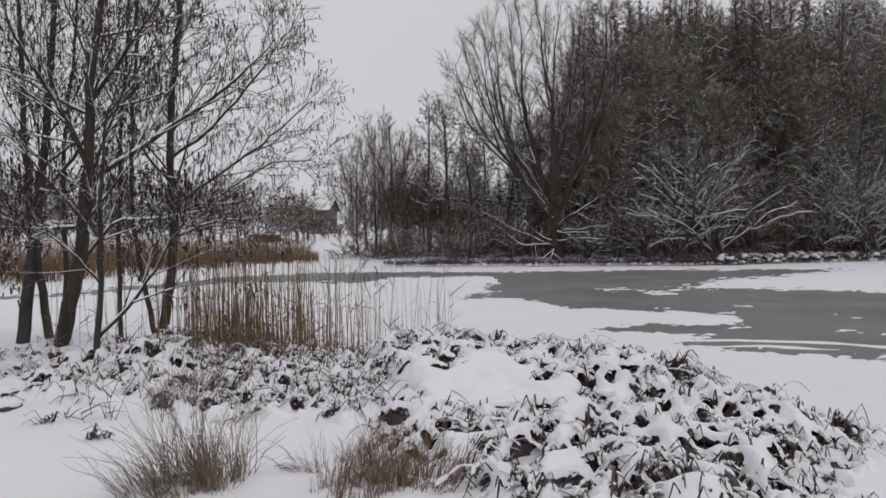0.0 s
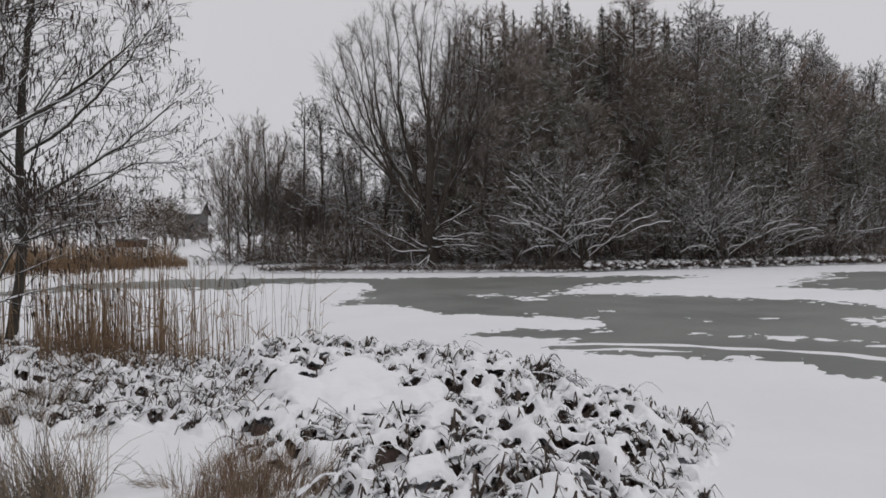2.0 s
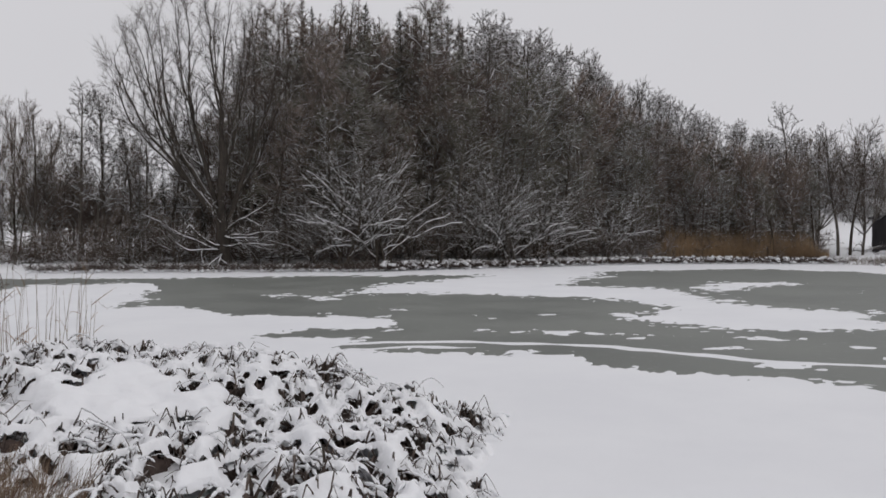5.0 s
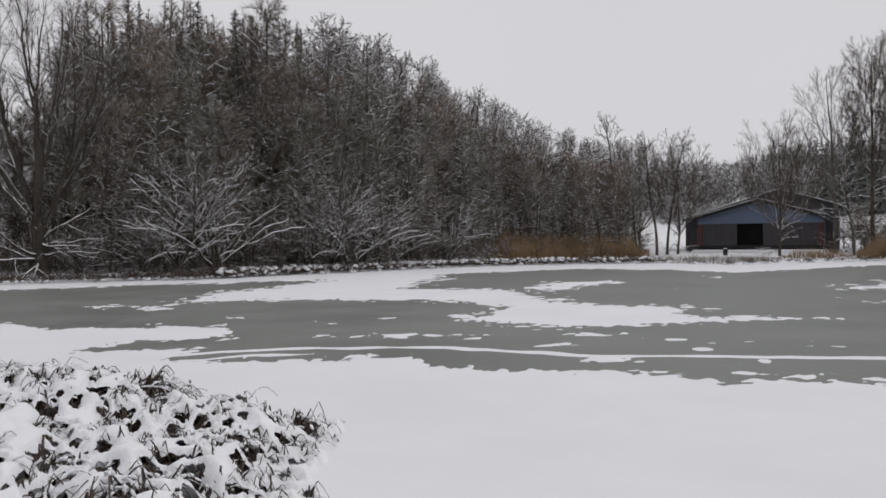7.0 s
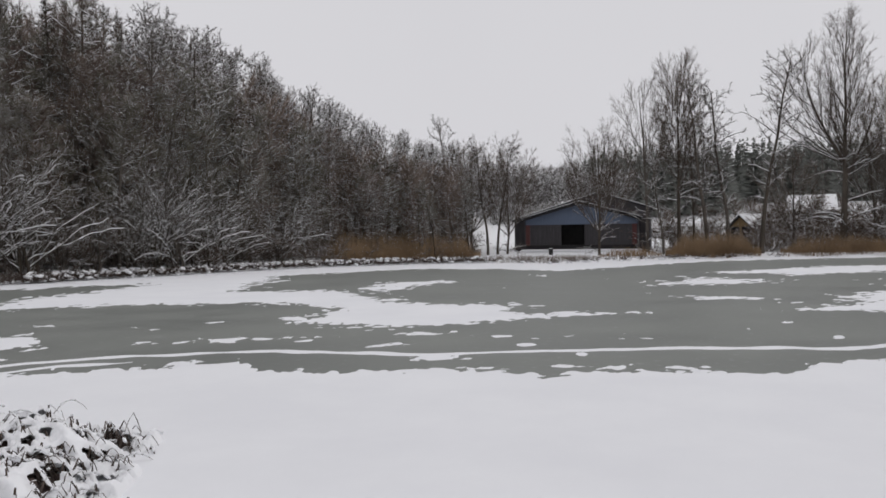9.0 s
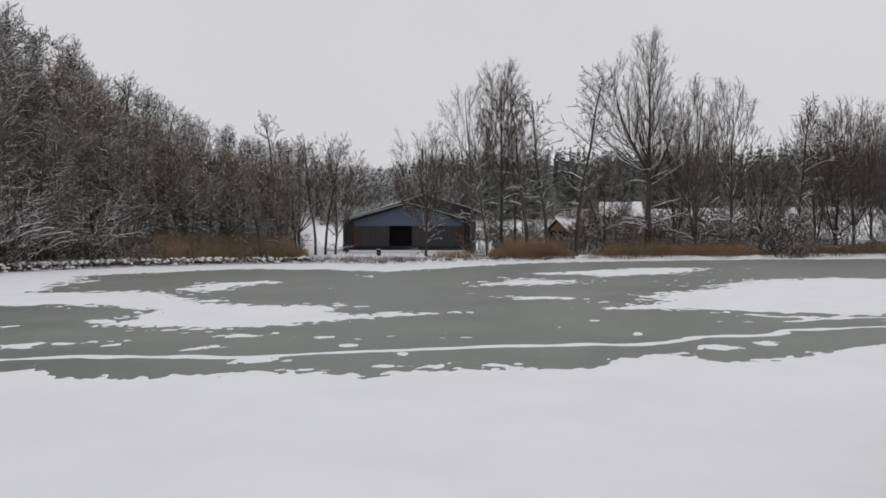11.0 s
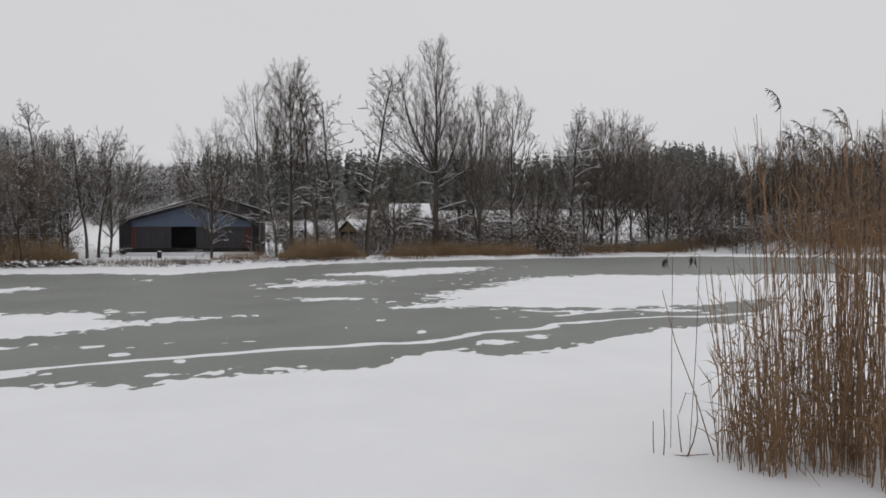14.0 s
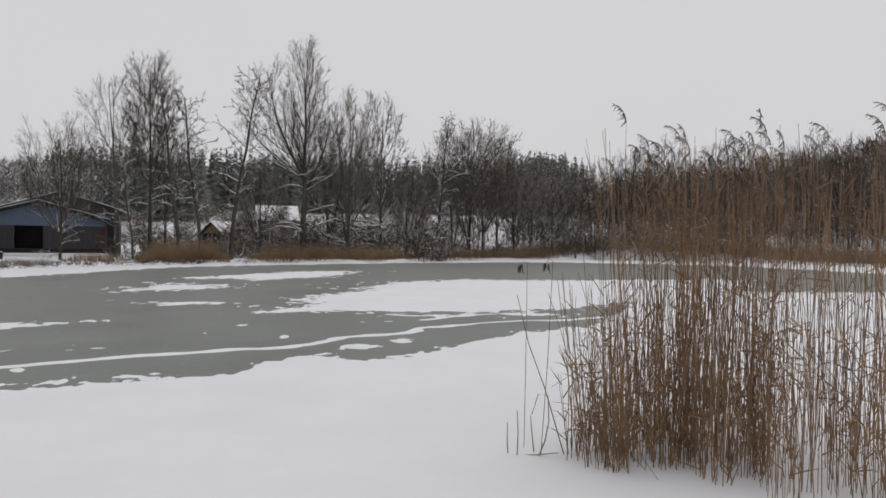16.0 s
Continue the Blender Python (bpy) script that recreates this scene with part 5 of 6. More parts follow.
near_alder(212, [([(-6.39, 11.89, 0.17), (-6.27, 11.96, 1.27), (-6.21, 11.99, 1.95), (-6.10, 12.04, 2.81), (-6.01, 12.09, 3.85), (-5.91, 12.14, 5.41), (-5.78, 12.20, 6.73)], 0.10, 0.03), ([(-6.07, 12.06, 0.23), (-6.17, 12.01, 1.26), (-6.29, 11.95, 2.81), (-6.31, 11.94, 4.34), (-6.34, 11.92, 5.86)], 0.07, 0.025)], [([(-6.15, 12.02, 2.38), (-5.56, 12.30, 3.27), (-4.94, 12.56, 4.18), (-4.35, 12.78, 5.40)], 0.04), ([(-6.23, 11.98, 1.78), (-6.67, 11.74, 2.55), (-7.09, 11.49, 3.20)], 0.035), ([(-6.19, 12.00, 1.95), (-5.80, 12.19, 1.99), (-5.22, 12.45, 1.94), (-4.75, 12.64, 2.12)], 0.03)], 13, "dark two-stemmed alder on the snowy bank")
near_alder(213, [([(-4.43, 12.33, 0.17), (-4.31, 12.37, 1.04), (-4.23, 12.40, 1.92), (-4.27, 12.39, 3.26), (-4.16, 12.42, 4.41), (-4.08, 12.45, 5.48), (-3.96, 12.49, 6.72)], 0.085, 0.03), ([(-4.53, 12.29, 0.23), (-4.66, 12.24, 1.05), (-4.78, 12.20, 1.93), (-4.79, 12.19, 3.24), (-4.70, 12.23, 4.73), (-4.60, 12.27, 6.13)], 0.045, 0.02)], [([(-4.23, 12.40, 2.28), (-3.46, 12.64, 2.82), (-2.76, 12.81, 3.37), (-2.1, 12.92, 3.95)], 0.035), ([(-4.26, 12.39, 2.99), (-3.44, 12.64, 3.72), (-2.82, 12.79, 4.56), (-2.5, 12.86, 5.05)], 0.035), ([(-4.23, 12.40, 2.55), (-4.66, 12.24, 3.16), (-5.02, 12.10, 3.84), (-5.37, 11.95, 4.50)], 0.03), ([(-4.26, 12.39, 1.75), (-3.64, 12.58, 1.96), (-2.87, 12.78, 2.04)], 0.025), ([(-4.24, 12.39, 2.10), (-3.55, 12.61, 2.41), (-2.77, 12.80, 2.91), (-2.05, 12.94, 2.96)], 0.025)], 16, "slender alder with long boughs reaching over the reeds")
near_alder(214, [([(-3.69, 8.21, 0.19), (-3.62, 8.24, 0.93), (-3.59, 8.25, 1.76), (-3.56, 8.27, 2.47), (-3.50, 8.29, 3.06)], 0.04, 0.012)], [([(-3.65, 8.23, 0.69), (-3.26, 8.39, 1.15), (-2.96, 8.50, 1.63), (-2.81, 8.55, 1.93)], 0.028), ([(-3.61, 8.24, 1.29), (-3.87, 8.12, 1.65), (-4.15, 7.99, 1.88)], 0.016)], 7, "thin pale young alder with a leaning side stem")


near_alder(215, [([(-5.10, 12.39, 0.13), (-5.10, 12.39, 1.49), (-5.03, 12.42, 3.27), (-4.92, 12.47, 4.96), (-4.84, 12.49, 6.21)], 0.04, 0.018)], [], 9, "thin young alder between larger trunks")
near_alder(216, [([(-6.16, 12.80, 0.21), (-6.15, 12.80, 1.50), (-6.15, 12.80, 2.88), (-5.99, 12.87, 4.53), (-5.87, 12.93, 6.01)], 0.05, 0.02)], [], 10, "thin young alder between larger trunks")

# ---- reeds ----
def reed_clump(name, label, spots, h0, h1, seed, plumes, leafy, mats, lean=0.05, stout=1.0):
    """Dry reed stems with torn leaves and drooping plumes."""
    rng = np.random.RandomState(seed)
    stems, leaves, heads = Soup(), Soup(), Soup()
    for x, y in spots:
        z = max(float(land(x, y)), 0.0) - 0.04
        h = rng.uniform(h0, h1) * (1 if rng.rand() < 0.8 else rng.uniform(0.3, 0.8))
        d = rng.normal(0, lean, 2)
        g = rng.uniform(0, 6.28)
        f = np.linspace(0, 1, 6)
        crook = rng.normal(0, 0.05)
        pts = np.stack([x + d[0] * f * h + crook * f**2 * math.cos(g) * h, y + d[1] * f * h + crook * f**2 * math.sin(g) * h, z + h * f], -1)
        snapped = rng.rand() < 0.07
        if snapped:
            k = rng.randint(2, 5)
            drop = unit(np.array((math.cos(g), math.sin(g), rng.uniform(-1.2, -0.1))))
            for j in range(k + 1, 6):
                pts[j] = pts[j - 1] + drop * h / 5
        r = rng.uniform(0.0028, 0.0046) * stout
        stems.tube(pts, np.linspace(r, r * 0.55, 6), 3)
        for _ in range(rng.poisson(leafy)):
            u = rng.uniform(0.15, 0.95)
            k = u * 5
            i = min(int(k), 4)
            p = pts[i] + (pts[i + 1] - pts[i]) * (k - i)
            a = rng.uniform(0, 6.28)
            leaves.spikes([p], [(math.cos(a), math.sin(a), rng.uniform(0.2, 2.2))], rng.uniform(0.15, 0.42), rng.uniform(0.004, 0.007), rng.uniform(0.0, 0.7), 2)
        if rng.rand() < plumes and not snapped and h > 0.7 * h1:
            a = rng.normal(1.9, 0.9)
            side = np.array((math.cos(a), math.sin(a), 0))
            n = 20
            u = np.linspace(0, 1, n)
            bow = pts[-1] + side * (u**1.6 * 0.11)[:, None] + np.array((0, 0, 1.0)) * (u * 0.21 - u**2 * 0.09)[:, None]
            w = side * 0.9 + np.array((0, 0, -0.25)) + rng.normal(0, 0.45, (n, 3))
            heads.spikes(bow, w, 0.07 * (1.1 - 0.6 * u) * rng.uniform(0.6, 1.2, n), 0.0042, 0.3)
            heads.tube(bow[::5], np.linspace(0.004, 0.002, len(bow[::5])), 3)
    ob = thing(name, label, "reeds", kind="stuff")
    part("stem_mass", stems.mesh("stems", mats[0]), None, ob, kind="stuff")
    part("leaf_mass", leaves.mesh("leaves", mats[1]), None, ob, kind="stuff")
    if heads.n:
        part("plume_mass", heads.mesh("plumes", M_plume), None, ob, kind="stuff")
    return ob


def reed_spots(seed, count, az0, az1, r0, r1, thin=0.0, around=(0.0, 0.0)):
    """Places spread over a patch of the plan, thinner towards its first bearing."""
    rng, out = np.random.RandomState(seed), []
    while len(out) < count:
        az = rng.uniform(az0, az1)
        r = rng.uniform(r0 + 0.35 * float(value_noise(az * 0.9, 3.3, G2)), r1)
        if rng.rand() < 1 - thin * (1 - min(1, (az - az0) / (0.45 * (az1 - az0)))):
            out.append((around[0] + r * math.sin(radians(az)), around[1] + r * math.cos(radians(az))))
    return out


END = (0.46, -0.41)
tall = reed_spots(3, 370, 94.8, 106.5, 6.2, 8.2, 0.9, END) + reed_spots(13, 430, 106, 128, 5.65, 8.6, 0, END)
reed_clump("reed_clump", "tall dry brown reeds standing in the snowy ice", tall, 1.9, 2.72, 5, 0.34, 1.7, (M_reed_russet, M_reed), 0.055, 0.98)
reed_clump("reed_clump", "broken lower reeds tangled among the tall stems", reed_spots(14, 190, 94, 106, 6.2, 7.4, 0.6, END) + reed_spots(15, 110, 106, 126, 6.0, 8.0, 0, END), 0.5, 1.5, 15, 0.0, 2.4, (M_reed_russet, M_reed), 0.12, 1.2)
reed_clump("reed_clump", "thin leaning reeds at the clump's edge", reed_spots(16, 95, 92.8, 97.2, 6.3, 7.0, 0.6, END), 0.7, 1.6, 16, 0.0, 1.8, (M_reed_russet, M_reed), 0.10)


def drift_spots(seed, groups, count, az0, az1, r0, r1):
    """Places in loose groups, so that the edge is ragged and gaps stay open."""
    rng, out = np.random.RandomState(seed), []
    for _ in range(groups):
        az, r = rng.uniform(az0, az1), rng.uniform(r0, r1)
        c = np.array(((r + ARM) * math.sin(radians(az)), (r + ARM) * math.cos(radians(az)) - ARM))
        out += [tuple(c + rng.normal(0, 0.26, 2)) for _ in range(rng.poisson(count))]
    return out


reed_clump("reed_clump", "loose dry reed stalks at the bank's edge", drift_spots(4, 40, 7, -17.5, -8.8, 8.9, 11.2) + drift_spots(40, 14, 5, -20, -6.5, 9.2, 11.5), 0.75, 1.55, 6, 0.08, 0.8, (M_reed_dark, M_reed), 0.03, 1.7)
reed_clump("reed_clump", "matted short broken reeds at the bank's edge", drift_spots(24, 34, 6, -18.0, -8.6, 8.7, 10.4), 0.12, 0.6, 26, 0.0, 2.0, (M_reed_dark, M_reed_dark), 0.16, 1.3)
reed_clump("reed_clump", "few tall reed stalks with dark plumes", drift_spots(41, 7, 3, -7.5, -2.0, 9.4, 11.0), 0.9, 1.5, 27, 0.25, 1.0, (M_reed_dark, M_reed), 0.06, 1.0)
reed_clump("reed_stalks", "sparse thin reed stalks behind the sedge", reed_spots(5, 120, -27, 0.5, 10.2, 13), 0.8, 1.5, 7, 0.15, 0.9, (M_reed_dark, M_reed))


reed_clump("dead_stems", "fine dead herb stems among snowy sedge", reed_spots(31, 170, -27, -3, 6.9, 9.6), 0.08, 0.3, 33, 0.0, 1.6, (M_sedge, M_grass), 0.22)


def reed_stalk(*pts):
    s = Soup()
    s.tube(pts, np.linspace(0.0055, 0.003, len(pts)), 4)
    tagged(new("reed_stalk", s.mesh("reed_stalk", M_reed_dark)), "single broken dry reed stalk standing in snow", "reed", "single reed stalks")


reed_stalk((7.05, -0.72, -0.02), (7.06, -0.55, 0.55), (7.01, -0.41, 0.93), (6.96, -0.31, 1.34))
reed_stalk((7.01, -0.25, -0.04), (7.01, -0.24, 0.10), (7.01, -0.24, 0.28))
reed_stalk((6.96, -0.32, -0.04), (6.96, -0.33, 0.19), (6.96, -0.32, 0.39))
reed_stalk((7.06, -0.46, 0.03), (7.06, -0.44, 0.22), (7.06, -0.43, 0.33))
reed_stalk((7.01, -0.32, 0.01), (6.96, -0.48, 0.03), (6.90, -0.66, 0.07))
reed_stalk((6.86, -0.51, -0.03), (6.81, -0.60, -0.06), (6.76, -0.64, -0.07), (6.85, -0.68, 0.02))
reed_stalk((6.72, -1.13, -0.02), (6.71, -1.23, -0.02), (6.69, -1.35, -0.01))
reed_stalk((6.96, -0.46, -0.09), (6.96, -0.55, 0.15), (6.96, -0.58, 0.31), (6.96, -0.57, 0.52), (6.96, -0.49, 0.53), (6.96, -0.44, 0.36))


def drooping_plume(x, y, z, seed):
    """A reed whose dark wet plume hangs over under snow."""
    rng, stem, head = np.random.RandomState(seed), Soup(), Soup()
    lean = rng.normal(0, 0.05, 2)
    stem.tube([(x - lean[0], y - lean[1], -0.03), (x - lean[0] * 0.5, y - lean[1] * 0.4, z * 0.5), (x, y, z + 0.03), (x + 0.02, y + 0.03, z + 0.05), (x + 0.03, y + 0.06, z)], (0.003, 0.003, 0.0025, 0.002, 0.002), 4)
    n = 13
    base = np.array((x + 0.03, y + 0.06, z)) + rng.normal(0, 1, (n, 3)) * (0.010, 0.010, 0.010)
    head.spikes(base, np.stack([rng.normal(0, 0.3, n), rng.normal(0, 0.3, n), -np.ones(n)], -1), rng.uniform(0.03, 0.085, n), 0.005, 0.1, 2)
    ob = thing("reed_stalk", "dry reed with a dark hanging plume", "reed", group="single reed stalks")
    part("stem", stem.mesh("stem", M_reed_dark), None, ob)
    part("plume", head.mesh("plume", M_catkin), None, ob, "dark hanging plume")


for n_, (x, y, z) in enumerate(((7.14, -0.39, 1.57), (7.04, -0.60, 1.59))):
    drooping_plume(x, y, z, 300 + n_)


# ---- sedge: broken dead leaves under pillows of snow, with dark hollows between ----
SEDGE = [(-0.9, 7.2), (-1.3, 8.6), (-0.9, 9.5), (0.3, 9.75), (1.3, 9.6), (1.9, 9.3), (2.55, 8.2), (3.1, 7.3), (3.5, 6.7), (3.5, 6.2), (2.95, 5.7), (2.55, 5.0), (2.2, 4.2), (1.5, 3.4), (0.5, 3.4), (-0.3, 4.2), (-0.6, 5.2), (-0.95, 6.0)]
LEFT_SEDGE = [(-4.9, 7.9), (-5.8, 10.0), (-3.9, 11.2), (-1.8, 10.9), (-0.9, 9.8), (-0.9, 8.2), (-0.45, 7.2), (-0.7, 6.3), (-1.6, 6.5), (-2.7, 6.9), (-4.0, 7.2)]


def ribbon(soup, pts, wide):
    """A narrow folded leaf through a few places."""
    pts = np.asarray(pts, float)
    d = np.gradient(pts, axis=0)
    a = np.cross(d, (0.25, 0.3, 1.0))
    a /= np.linalg.norm(a, axis=1, keepdims=True) + 1e-9
    b = np.cross(a, d)
    b /= np.linalg.norm(b, axis=1, keepdims=True) + 1e-9
    w = (wide * np.linspace(1, 0.45, len(pts)))[:, None]
    v = np.stack([pts - a * w * 0.5, pts + b * w * 0.28, pts + a * w * 0.5, pts - b * w * 0.12], 1).reshape(-1, 3)
    k, i = np.meshgrid(np.arange(len(pts) - 1), np.arange(4), indexing="ij")
    j = (i + 1) % 4
    soup.add(v, np.stack([k * 4 + i, k * 4 + j, (k + 1) * 4 + j, (k + 1) * 4 + i], -1).reshape(-1, 4))


def sedge(outline, label, seed, height, hollows, loose, blade, share, size, puff, step=0.022, torn=()):
    """A bed of sedge. hollows: how many; share(x, y): how likely one is there; size(x, y): its reach; puff: reach and height of the pillows."""
    rng = np.random.RandomState(seed)
    ox, oy = zip(*outline)
    gx, gy = np.arange(min(ox) - 0.3, max(ox) + 0.3, step), np.arange(min(oy) - 0.3, max(oy) + 0.3, step)
    X, Y = np.meshgrid(gx, gy)
    n, m = X.shape
    d = inside_by(X, Y, outline) + 0.12 * fractal(X / 0.5, Y / 0.5, G3, 3)
    if height is None:
        body = np.maximum(land(X, Y), 0.0) - 0.05 + 0.10 * smooth01(d / 0.6)
    else:
        body = -0.06 + smooth01(d / 0.8 + 0.12) * np.maximum(height(X, Y), land(X, Y) + 0.08)
    body = body + smooth01(d / 0.4) * 0.05 * fractal(X / 0.5, Y / 0.5, G1, 2)
    pillow = np.zeros(X.shape)

    def cell(x, y):
        return min(max(int((y - gy[0]) / step), 0), n - 1), min(max(int((x - gx[0]) / step), 0), m - 1)

    def oval(cx, cy, a, b, g, reach):
        j, i = cell(cx, cy)
        k = int(reach / step) + 2
        js, is_ = slice(max(j - k, 0), j + k), slice(max(i - k, 0), i + k)
        u, v = X[js, is_] - cx, Y[js, is_] - cy
        return js, is_, 1 - ((u * math.cos(g) + v * math.sin(g)) / a) ** 2 - ((-u * math.sin(g) + v * math.cos(g)) / b) ** 2

    area = len(gx) * len(gy) * step * step
    for k in range(int(55 * area)):
        cx, cy = rng.uniform(gx[0], gx[-1]), rng.uniform(gy[0], gy[-1])
        a, b = puff[0] * rng.uniform(0.35, 1.5), puff[0] * rng.uniform(0.3, 0.8)
        js, is_, e = oval(cx, cy, a, b, rng.uniform(0, 3.14), 1.6 * puff[0])
        pillow[js, is_] = np.maximum(pillow[js, is_], np.clip(e, 0, 1) ** 0.5 * rng.uniform(0.25, 1.0) * puff[1])
    holes = np.zeros(X.shape)
    spots, tries = [], 0
    while len(spots) < hollows and tries < 6000:
        cx, cy = rng.uniform(gx[0], gx[-1]), rng.uniform(gy[0], gy[-1])
        if d[cell(cx, cy)] < 0.05 or rng.rand() > share(cx, cy):
            continue
        big = size(cx, cy) * rng.uniform(0.5, 1.5)
        tries += 1
        if tries < 6000 and any((cx - u) ** 2 + (cy - v) ** 2 < (1.15 * (big + w)) ** 2 for u, v, w in spots):
            continue
        spots.append((cx, cy, big))
        for _ in range(3):
            js, is_, e = oval(cx + rng.normal(0, 0.45) * big, cy + rng.normal(0, 0.35) * big, big * rng.uniform(0.45, 1.0), big * rng.uniform(0.35, 0.85), rng.uniform(0, 3.14), 1.5 * big)
            holes[js, is_] = np.maximum(holes[js, is_], smooth01(e * 1.3 + 0.35))
    for cx, cy, big in torn:
        spots += [(cx, cy, big)] * 2
        js, is_, e = oval(cx, cy, big, big * 0.7, 0.4, 1.5 * big)
        holes[js, is_] = np.maximum(holes[js, is_], smooth01(e * 1.3 + 0.35))
    for _ in range(2):
        pillow = (pillow + np.roll(pillow, 1, 0) + np.roll(pillow, -1, 0) + np.roll(pillow, 1, 1) + np.roll(pillow, -1, 1)) / 5
    holes = np.clip(holes + 0.14 * fractal(X / 0.07, Y / 0.07, G2, 2) * (holes > 0.02), 0, 1)
    k = int(0.13 / step)
    front = sum(np.roll(holes, (-a, b), (0, 1)) for a in (k // 2, k, int(1.6 * k)) for b in (-k // 3, k // 3)) / 6
    pillow = pillow * (1 - 0.75 * np.clip(front * 1.4, 0, 1))
    top = body + 0.05 + pillow - 0.055 * np.clip(front * 1.4, 0, 1) + 0.005 * fractal(X / 0.08, Y / 0.08, G2, 2)
    # the snow rolls over at each rim; the litter falls away steeply beneath it
    snow = top - 0.07 * smooth01((holes - 0.1) / 0.6) - 0.14 * smooth01(-d / 0.12)
    litter = top - 0.06 - np.clip(pillow, 0, 0.05) - 0.24 * smooth01((holes - 0.22) / 0.4) + 0.025 * fractal(X / 0.05, Y / 0.05, G1, 2)
    # the torn rim: corners just past it are drawn back onto it
    rim, blanket = 0.5, np.stack([X, Y, snow], -1)
    drawn, hits = np.zeros(blanket.shape), np.zeros(X.shape)
    for steps in (((0, 1), (0, -1), (1, 0), (-1, 0)), ((1, 1), (1, -1), (-1, 1), (-1, -1))):
        open_ = (holes >= rim) & (hits == 0)
        for step_ in steps:
            h2, p2 = np.roll(holes, step_, (0, 1)), np.roll(blanket, step_, (0, 1))
            near_ = open_ & (h2 < rim)
            u = ((rim - h2) / np.maximum(holes - h2, 1e-6))[..., None]
            drawn += np.where(near_[..., None], p2 + (blanket - p2) * u, 0)
            hits += near_
    blanket = np.where(hits[..., None] > 0, drawn / np.maximum(hits, 1)[..., None], blanket)
    k, i = np.meshgrid(np.arange(n - 1), np.arange(m - 1), indexing="ij")
    q = np.stack([k * m + i, k * m + i + 1, (k + 1) * m + i + 1, (k + 1) * m + i], -1).reshape(-1, 4)
    in_ = (d.ravel()[q] > -0.16).all(1)
    h = holes.ravel()[q]
    ob = thing("sedge_tussock", label, "sedge")
    part("litter", mesh_of("litter", np.stack([X, Y, litter], -1).reshape(-1, 3), q[in_ & (h.max(1) > 0.05)], (), M_litter), None, ob, "dark matted dead leaves")
    part("snow_blanket", mesh_of("snow_blanket", blanket.reshape(-1, 3), q[in_ & (h.min(1) < rim)], (), M_snow), None, ob, "soft lumpy snow")
    blades, crust = Soup(), Soup()

    def bent(x, y, z, g, long, wide):
        """One leaf: up from the litter, snapped over or arched, its tip hanging."""
        side, up = np.array((math.cos(g), math.sin(g), 0)), np.array((0, 0, 1.0))
        kind_, base = rng.rand(), np.array((x, y, z))
        if kind_ < 0.55:
            knee = base + (side * rng.uniform(0.1, 0.7) + up * rng.uniform(0.5, 0.95)) * long * 0.55
            tip = knee + (side * rng.uniform(0.15, 0.9) - up * rng.uniform(0.3, 1.2)) * long * rng.uniform(0.3, 0.8)
            pts = [base, base * 0.45 + knee * 0.55 + rng.normal(0, 0.006, 3), knee, knee * 0.55 + tip * 0.45 + up * 0.012, tip]
        elif kind_ < 0.78:
            f = np.linspace(0, 1, 8)[:, None]
            pts = base + side * f * long * rng.uniform(0.5, 1.1) + up * np.sin(f * 2.8) * long * rng.uniform(0.25, 0.5)
        elif kind_ < 0.84:
            tip = base + (side * rng.uniform(0.1, 0.8) + up * rng.uniform(0.4, 0.9)) * long * 0.5
            pts = [base, base * 0.5 + tip * 0.5 + rng.normal(0, 0.008, 3), tip]
        else:
            far_ = base + side * long * rng.uniform(0.6, 1.3) + up * rng.uniform(-0.02, 0.06)
            mid = (base + far_) / 2 + up * rng.uniform(0.04, 0.09)
            pts = [base, base * 0.6 + mid * 0.4 + up * 0.03, mid, mid * 0.5 + far_ * 0.5 + up * 0.01, far_]
        pts = np.array(pts)
        ribbon(blades, pts, wide)
        if rng.rand() < 0.52:
            for a, b in zip(pts[:-1], pts[1:]):
                if abs(b[2] - a[2]) < 0.75 * math.hypot(b[0] - a[0], b[1] - a[1]):
                    f = np.linspace(0, 1, 4)[:, None]
                    r = min(wide, 0.017) * rng.uniform(0.55, 1.0)
                    crust.tube(a + (b - a) * f + up * r * 0.75 + rng.normal(0, r * 0.15, (4, 3)), r * np.array((0.3, 1, 0.95, 0.35)), 5)

    for cx, cy, big in spots:
        g0 = rng.uniform(0, 6.28)
        for _ in range(1 + int(rng.exponential(2.4 + big * 85))):
            x, y = cx + rng.normal(0, big * 0.7), cy + rng.normal(0, big * 0.5) + big * 0.05
            bent(x, y, top[cell(x, y)] - rng.uniform(0.06, 0.13), g0 + rng.normal(0, 0.8), min(0.36, (blade + big * 0.75) * rng.uniform(0.6, 1.45)), rng.uniform(0.010, 0.019) + 0.03 * big)
    made_ = 0
    while made_ < loose:
        x, y = rng.uniform(gx[0], gx[-1]), rng.uniform(gy[0], gy[-1])
        if d[cell(x, y)] < 0 or rng.rand() > 0.02 + share(x, y):
            continue
        made_ += 1
        bent(x, y, top[cell(x, y)] - 0.04, rng.uniform(0, 6.28), blade * rng.uniform(0.6, 1.5), rng.uniform(0.010, 0.018))
    part("blade_mass", blades.mesh("blades", M_sedge, False), None, ob, "dark bent dead blades", "stuff")
    part("snow_crust", crust.mesh("crust", M_snow), None, ob, "snow lying along the bent leaves", "stuff")


def mound_height(x, y):
    return 0.19 + 0.29 * smooth01((y - 5.2) / 3.0) * smooth01((4.4 - x) / 3) + 0.11 * np.exp(-((x + 0.2) ** 2 + (y - 8.9) ** 2) / 0.9)


